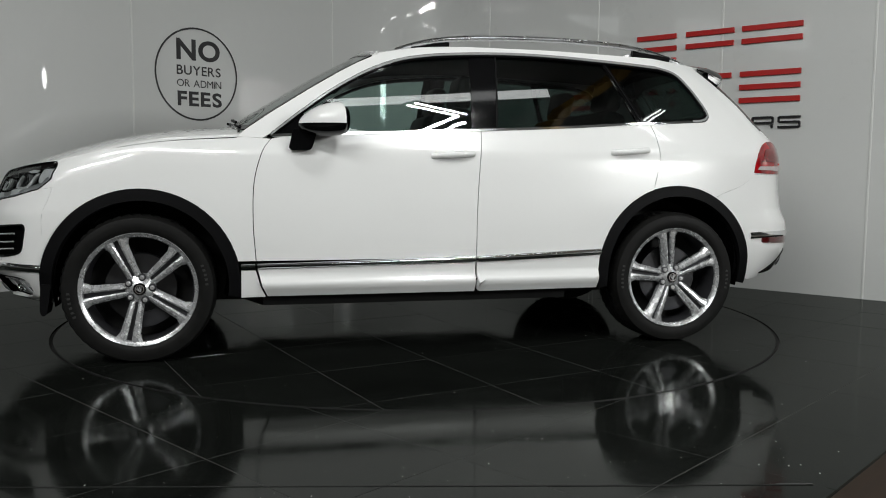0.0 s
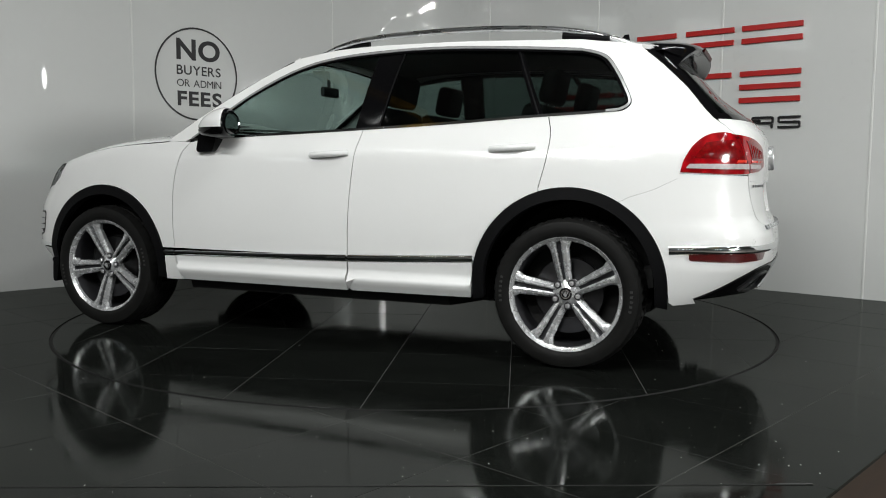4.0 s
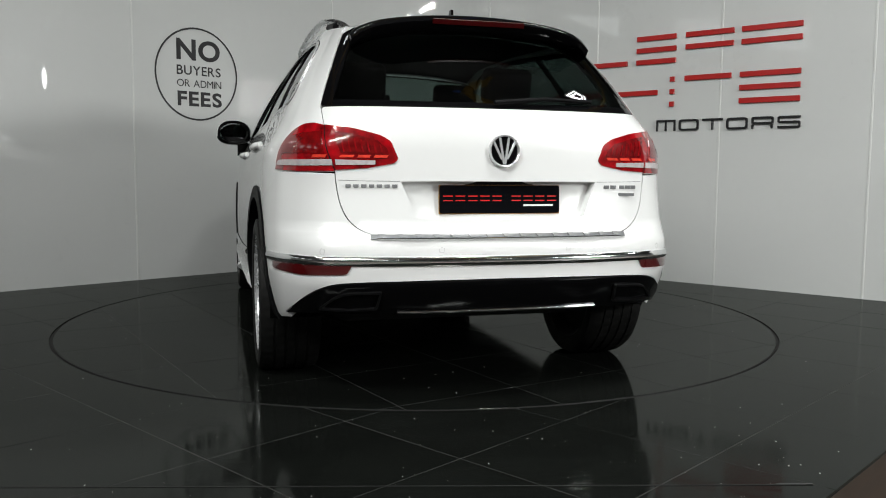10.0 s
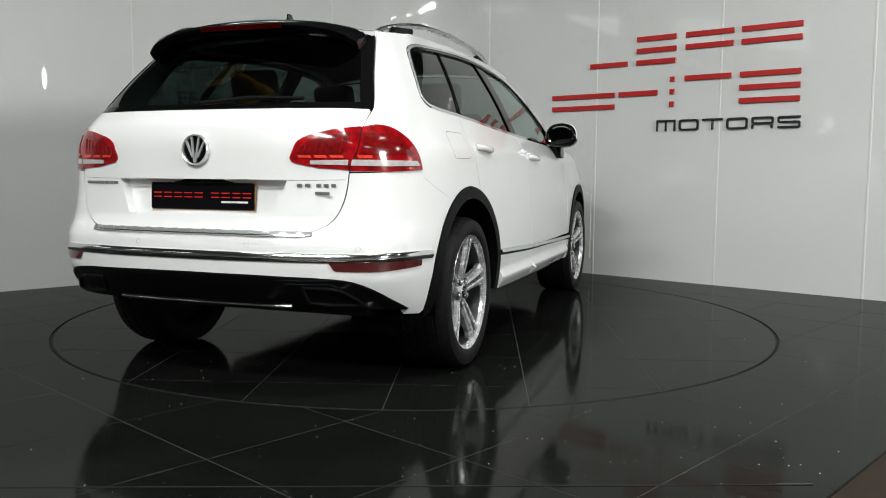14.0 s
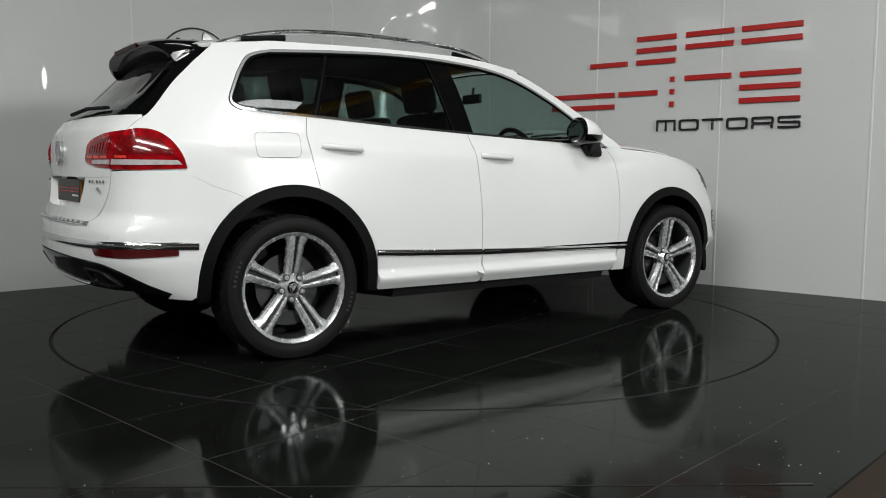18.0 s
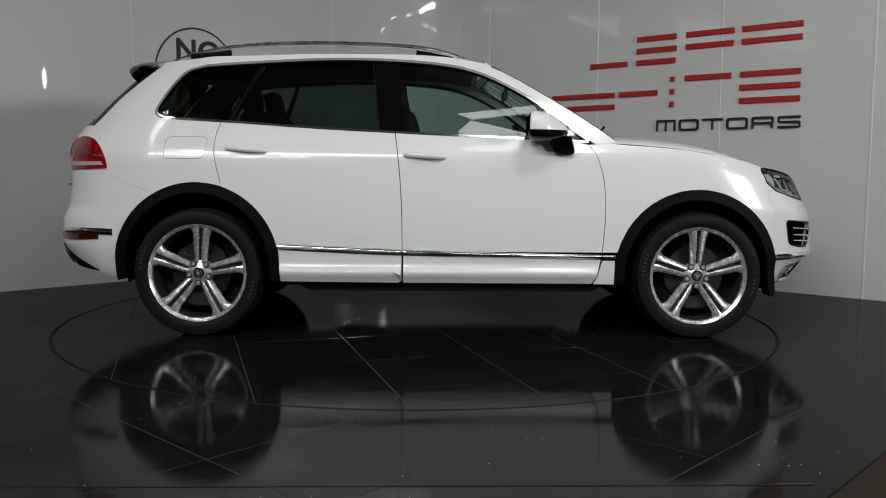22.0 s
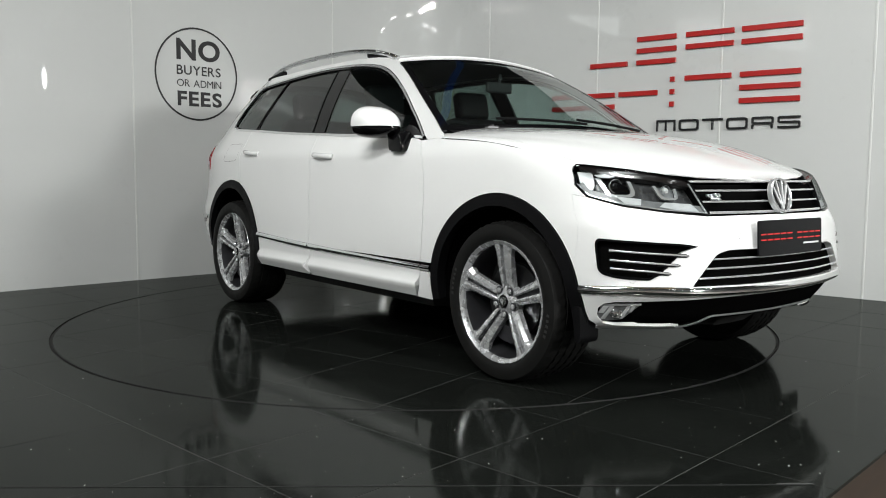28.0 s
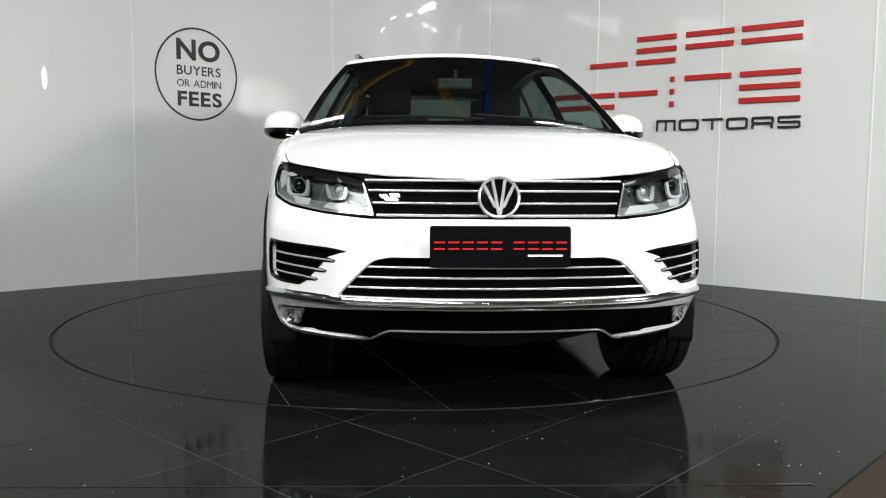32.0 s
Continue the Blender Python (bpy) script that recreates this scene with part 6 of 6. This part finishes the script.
# Made-up head and stand for the added key lamp, out of view.
flood = tagged(new("flood_lamp_stand"), "added square lamp head on a black tripod stand, out of view", "lamp")
flood.matrix_world = pose(6.3, -6.3, -0.25)
bm = bmesh.new()
add_box(bm, 1.40, 1.00, 0.10, Matrix.Translation((0, 0, 2.95)) @ look((0, 0, 0), (-7.5, 6.8, -1.7)) @ pose(0, 0, 0.09), 0.02, 2)
part("lamp_head", bm, BLACK_PLASTIC, flood)
bm = bmesh.new()
add_tube(bm, [(0.10, -0.09, 0.30), (0.10, -0.09, 2.90)], 0.018, 10)
part("stand_pole", bm, BLACK_PLASTIC, flood)
for a in (20, 140, 260):
    bm = bmesh.new()
    add_tube(bm, [(0.10 + 0.45 * math.cos(radians(a)), -0.09 + 0.45 * math.sin(radians(a)), 0.014), (0.10, -0.09, 0.75)], 0.012, 8)
    part("stand_leg", bm, BLACK_PLASTIC, flood)

# rows of plain twin-tube fittings under the hall roof
for x, y, z, turn in ((-4.6, -11.0, 5.1, 0), (0.6, -10.2, 5.1, 0), (5.2, -9.6, 5.1, 0), (-7.4, -10.6, 5.1, 0), (9.0, -9.8, 5.1, 0), (-3.8, -3.6, 5.2, 90), (4.6, -3.4, 5.2, 90), (-2.2, 1.4, 5.4, 0), (2.6, 1.2, 5.4, 0)):
    fitting = tagged(new("tube_fitting"), "slim white fitting with two lit fluorescent tubes", "lamp", "roof tube fittings")
    fitting.matrix_world = pose(x, y, z, 0, 0, turn)
    bm = bmesh.new()
    add_box(bm, 1.6, 0.20, 0.05, pose(0, 0, 0.09), 0.01, 1)
    part("tray", bm, HALL_LIGHT, fitting)
    for dy in (-0.055, 0.055):
        bm = bmesh.new()
        add_lathe(bm, [(0.001, -0.75), (0.019, -0.75), (0.019, 0.75), (0.001, 0.75)], 10, pose(0, dy, 0.02))
        part("glowing_tube", bm, TUBE_GLOW, fitting, "lit fluorescent tube", True)
    for dx in (-0.6, 0.6):
        bm = bmesh.new()
        add_tube(bm, [(dx, 0, 0.11), (dx, 0.001, 6.2 - z)], 0.006, 6)
        part("hanger_rod", bm, STEEL, fitting)

# two pendant lamps at the hall's far side; the glossy wall mirrors them faintly
pendant = tagged(new("hexagon_lamp"), "glowing hexagonal pendant lamp hung on a thin cord", "lamp")
pendant.matrix_world = pose(7.0, -5.02, 3.27, 0, 0, -31)
for rad, tall, a0, a1 in ((0.26, 0.15, 150, 390), (0.12, 0.07, 180, 360)):
    bm = bmesh.new()
    add_tube(bm, [(0.002 * k, rad * math.cos(radians(a)), tall * math.sin(radians(a)) + 0.02) for k, a in enumerate(np.linspace(a0, a1, 5 if rad > 0.2 else 9))], 0.013, 8)
    part("glowing_tube", bm, PENDANT_GLOW, pendant, "glowing white tube", True)
bm = bmesh.new()
add_tube(bm, [(0, 0, 0.0), (0, 0.001, 2.93)], 0.005, 6)
part("cord", bm, BLACK_PLASTIC, pendant)
pendant = tagged(new("twin_tube_lamp"), "pair of slim glowing tubes hung slantwise on cords", "lamp")
pendant.matrix_world = pose(7.0, -4.37, 3.93, 0, 0, -31)
for dy in (-0.035, 0.035):
    bm = bmesh.new()
    add_tube(bm, [(0, dy - 0.11, -0.17), (0, dy + 0.11, 0.17)], 0.010, 8)
    part("glowing_tube", bm, PENDANT_GLOW, pendant, "glowing white tube", True)
bm = bmesh.new()
add_tube(bm, [(0, 0.10, 0.16), (0, 0.101, 2.27)], 0.005, 6)
part("cord", bm, BLACK_PLASTIC, pendant)

# ring lamp on a stand beside the stage; the glossy wall mirrors it
ring_lamp = tagged(new("ring_lamp"), "round LED ring lamp glowing white on a thin black stand", "lamp")
ring_lamp.location = (3.25, -2.35, -0.25)
bm = bmesh.new()
m = Matrix.Translation((0, 0, 2.62)) @ Matrix.Rotation(radians(-112), 4, "Z")
add_tube(bm, [m @ Vector((0, 0.14 * math.cos(a), 0.14 * math.sin(a))) for a in [2 * math.pi * k / 36 + 0.01 for k in range(37)]], 0.014, 8)
part("glowing_ring", bm, RING_GLOW, ring_lamp, "glowing white ring", True)
bm = bmesh.new()
add_tube(bm, [(0, 0, 0.02), (0, 0, 2.45)], 0.014, 10)
part("stand_pole", bm, BLACK_PLASTIC, ring_lamp)
for a in (0, 120, 240):
    bm = bmesh.new()
    add_tube(bm, [(0.32 * math.cos(radians(a)), 0.32 * math.sin(radians(a)), 0.012), (0, 0, 0.5)], 0.010, 8)
    part("stand_leg", bm, BLACK_PLASTIC, ring_lamp)

# ---- the turntable ----
turntable = tagged(new("turntable"), "round black tiled turntable let into the stage", "turntable")
bm = bmesh.new()
add_lathe(bm, [(0.001, 0.0), (STAGE_R - 0.012, 0.0), (STAGE_R - 0.012, -0.03), (0.001, -0.03)], 128, Matrix.Translation((0, 0, -0.0007)) @ Matrix.Rotation(radians(-90), 4, "Y"))
part("grout_bed", bm, GROUT, turntable)
bm = bmesh.new()
add_lathe(bm, [(STAGE_R - 0.011, -0.001), (STAGE_R - 0.006, 0.001), (STAGE_R - 0.004, -0.02), (STAGE_R - 0.011, -0.02)], 128, Matrix.Rotation(radians(-90), 4, "Y"), True)
part("rim_ring", bm, GROOVE, turntable)


def clip_convex(poly, keep):
    """The part of a convex outline where keep(p) >= 0, for a linear keep."""
    out = []
    for i in range(len(poly)):
        a, b = poly[i], poly[(i + 1) % len(poly)]
        ka, kb = keep(a), keep(b)
        if ka >= 0:
            out.append(a)
        if ka * kb < 0:
            t = ka / (ka - kb)
            out.append((a[0] + (b[0] - a[0]) * t, a[1] + (b[1] - a[1]) * t))
    return out


def tile_mesh(name, outline, thick=0.012, bevel=0.0006):
    """One tile with a small chamfer, its top at z = 0."""
    c = np.mean(outline, axis=0)
    n = len(outline)
    verts = [(x, y, -thick) for x, y in outline] + [(x, y, -bevel) for x, y in outline]
    for x, y in outline:
        d = math.hypot(x - c[0], y - c[1])
        verts.append((x - (x - c[0]) / d * bevel, y - (y - c[1]) / d * bevel, 0.0))
    faces = [tuple(range(2 * n, 3 * n))]
    for i in range(n):
        j = (i + 1) % n
        faces += [(i, j, n + j, n + i), (n + i, n + j, 2 * n + j, 2 * n + i)]
    me = bpy.data.meshes.new(name)
    me.from_pydata(verts, [], faces)
    me.materials.append(TILE)
    me.update()
    return me


PITCH, JOINT = 0.6, 0.0017
SQUARE = tile_mesh("tile", [(-PITCH / 2 + JOINT, -PITCH / 2 + JOINT), (PITCH / 2 - JOINT, -PITCH / 2 + JOINT), (PITCH / 2 - JOINT, PITCH / 2 - JOINT), (-PITCH / 2 + JOINT, PITCH / 2 - JOINT)])


def disc_cut(outline, r):
    for k in range(96):
        a = 2 * math.pi * k / 96
        outline = clip_convex(outline, lambda p: r - p[0] * math.cos(a) - p[1] * math.sin(a))
        if len(outline) < 3:
            return []
    return outline


spin = Matrix.Rotation(radians(16.8), 4, "Z")
uneven = random.Random(11)


def lean():
    """The slight tilt of one hand-laid tile."""
    return Matrix.Rotation(radians(uneven.uniform(-0.07, 0.07)), 4, "X") @ Matrix.Rotation(radians(uneven.uniform(-0.07, 0.07)), 4, "Y")


for i in range(-4, 4):
    for j in range(-4, 4):
        cx, cy = (i + 0.5) * PITCH - 0.03, (j + 0.5) * PITCH - 0.02
        far = max(math.hypot(cx + a, cy + b) for a in (-0.3, 0.3) for b in (-0.3, 0.3))
        if far < STAGE_R - 0.014:
            me, m = SQUARE, spin @ Matrix.Translation((cx, cy, 0)) @ lean()
        else:
            hw = PITCH / 2 - JOINT
            cut = disc_cut([(cx - hw, cy - hw), (cx + hw, cy - hw), (cx + hw, cy + hw), (cx - hw, cy + hw)], STAGE_R - 0.013)
            if len(cut) < 3:
                continue
            me, m = tile_mesh("tile", cut), spin
        ob = new("tile", me)
        ob.parent, ob.matrix_basis = turntable, m

# ---- fixed stage tiles round the turntable ----


def ring_cut(outline, r):
    """The part of an outline outside a circle, as a plain outline with the arc let in (for tiles that the ring crosses)."""
    step = 0.02
    pts = dense(outline, step)
    keep = [math.hypot(*p) >= r for p in pts]
    if all(keep):
        return [outline]
    if not any(keep):
        return []
    n = len(pts)
    runs, i = [], 0
    start = next(k for k in range(n) if keep[k] and not keep[k - 1])
    cur = []
    for k in range(n):
        p = pts[(start + k) % n]
        if keep[(start + k) % n]:
            cur.append(p)
        elif cur:
            runs.append(cur)
            cur = []
    if cur:
        runs.append(cur)
    out = []
    for run in runs:
        if len(run) < 3:
            continue
        a0, a1 = math.atan2(run[-1][1], run[-1][0]), math.atan2(run[0][1], run[0][0])
        d = (a1 - a0 + math.pi) % (2 * math.pi) - math.pi
        arc = [(r * math.cos(a0 + d * k / 10), r * math.sin(a0 + d * k / 10)) for k in range(11)]
        out.append(run + arc)
    return out


def cut_tile_mesh(name, outline):
    """A tile of any outline, triangulated on top."""
    pts = dense(outline, 0.08)
    n = len(pts)
    co, _, tri, orig, *_ = delaunay_2d_cdt([Vector(p) for p in pts], [(i, (i + 1) % n) for i in range(n)], [], 1, 1e-6)
    verts = [(c.x, c.y, 0.0) for c in co]
    faces = []
    for f in tri:
        a, b, c = (co[i] for i in f)
        faces.append(tuple(f) if (b - a).cross(c - a) > 0 else tuple(f[::-1]))
    k = len(verts)
    verts += [(x, y, 0.0) for x, y in pts] + [(x, y, -0.012) for x, y in pts]
    faces += [(k + i, k + n + i, k + n + (i + 1) % n, k + (i + 1) % n) for i in range(n)]
    me = bpy.data.meshes.new(name)
    me.from_pydata(verts, [], faces)
    me.materials.append(TILE)
    me.update()
    return me


bm = bmesh.new()
ring_n = 128
inner = [bm.verts.new((math.cos(2 * math.pi * k / ring_n) * (STAGE_R + 0.012), math.sin(2 * math.pi * k / ring_n) * (STAGE_R + 0.012), -0.0007)) for k in range(ring_n)]
lowr = [bm.verts.new((v.co.x, v.co.y, -0.0115)) for v in inner]
outer = [bm.verts.new((math.cos(2 * math.pi * k / ring_n) * 9, math.sin(2 * math.pi * k / ring_n) * 9, -0.0007)) for k in range(ring_n)]
for v in outer:
    v.co.x, v.co.y = max(min(v.co.x, 7.4), -7.4), max(min(v.co.y, 5.9), EDGE_Y + 0.01)
    lim = v.co.y - (EDGE_Y + (v.co.x - 1.128) * 1.0)
    if v.co.x > 1.128 and lim < 0:
        v.co.x += lim / 2 - 0.02
        v.co.y = max(v.co.y - lim / 2 + 0.02, EDGE_Y + 0.01)
for k in range(ring_n):
    j = (k + 1) % ring_n
    bm.faces.new((inner[k], outer[k], outer[j], inner[j]))
    bm.faces.new((inner[k], inner[j], lowr[j], lowr[k]))
bmesh.ops.recalc_face_normals(bm, faces=bm.faces[:])
part("grout_bed", bm, GROUT, floor)
bm = bmesh.new()
add_lathe(bm, [(STAGE_R - 0.012, -0.0095), (STAGE_R + 0.014, -0.0095)], 128, Matrix.Rotation(radians(-90), 4, "Y"))
part("ring_gap", bm, GROOVE, floor)

ORIGIN = Vector((0.142, -2.805))
for i in range(-12, 12):
    for j in range(-9, 14):
        c = ORIGIN + Matrix.Rotation(radians(45), 2) @ Vector(((i + 0.5) * PITCH, (j + 0.5) * PITCH))
        if c.x < -6.2 or c.x > 6.2 or c.y < EDGE_Y - 0.4:
            continue
        if (c - CORNER).dot(Vector((-DL.y, DL.x))) > 0.35 or (c - CORNER).dot(Vector((-DR.y, DR.x))) > 0.35:
            continue
        hw = PITCH / 2 - JOINT
        rot = Matrix.Rotation(radians(45), 2)
        corners = [tuple(c + rot @ Vector(p)) for p in ((-hw, -hw), (hw, -hw), (hw, hw), (-hw, hw))]
        corners = clip_convex(corners, lambda p: p[1] - EDGE_Y)
        corners = clip_convex(corners, lambda p: (p[1] - EDGE_Y) - (p[0] - 1.128)) if corners else []
        if len(corners) < 3:
            continue
        whole = len(corners) == 4 and min(math.hypot(*p) for p in dense(corners, 0.05)) > STAGE_R + 0.01
        if whole and all(abs((Vector(p) - c).length - hw * math.sqrt(2)) < 1e-3 for p in corners):
            ob = new("tile", SQUARE)
            ob.matrix_basis = Matrix.Translation((c.x, c.y, 0)) @ Matrix.Rotation(radians(45), 4, "Z") @ lean()
            ob.parent = floor
            continue
        for outl in ring_cut(corners, STAGE_R + 0.008):
            ob = new("tile", cut_tile_mesh("tile", outl))
            ob.parent = floor

# groove near the stage's front edge, and dust on the tiles
bm = bmesh.new()
add_box(bm, 4.35, 0.005, 0.002, pose(-0.97, -3.050, 0.0005))
part("edge_trim", bm, GROOVE, floor)
bm = bmesh.new()
add_box(bm, 0.115, 0.004, 0.004, pose(1.17, -3.045, 0.002), 0.001, 1)
part("edge_strip", bm, GROUT, floor)
rng = random.Random(7)
bm = bmesh.new()
for k in range(240):
    x, y = rng.triangular(-2.6, 2.6, 1.2), -3.2 + 3.4 * rng.random() ** 1.6
    if y < EDGE_Y + 0.06 + max(0, x - 1.1) or math.hypot(x, y) < STAGE_R + 0.03:
        continue
    r = rng.choice((0.0008, 0.0011, 0.0014, 0.002))
    add_box(bm, r * 2, r * rng.uniform(1, 2), r, pose(x, y, r / 2, 0, 0, rng.uniform(0, 180)))
tagged(part("floor_dust", bm, DUST), "pale specks of dust scattered on the black tiles", "dust", kind="stuff")
bm = bmesh.new()
for k in range(120):
    a, d = rng.uniform(0, 2 * math.pi), (STAGE_R - 0.05) * math.sqrt(rng.random())
    r = rng.choice((0.0008, 0.0011, 0.0014, 0.002))
    add_box(bm, r * 2, r * rng.uniform(1, 2), r, pose(d * math.cos(a), d * math.sin(a), r / 2, 0, 0, rng.uniform(0, 180)))
tagged(part("turntable_dust", bm, DUST, turntable), kind="stuff")

# ---- movement ----


def motions():
    times = list(range(0, 32)) + [31.5, 32]
    off = Vector((0.1840, 0.1813, 0))
    walk(turntable, [(t, pose(0, 0, 0, 0, 0, heading(t))) for t in times])
    rows = []
    for t in times:
        m = pose(0, 0, 0, 0, 0, heading(t))
        rows.append((t, m @ Matrix.Translation(off)))
    walk(car, rows)


motions()
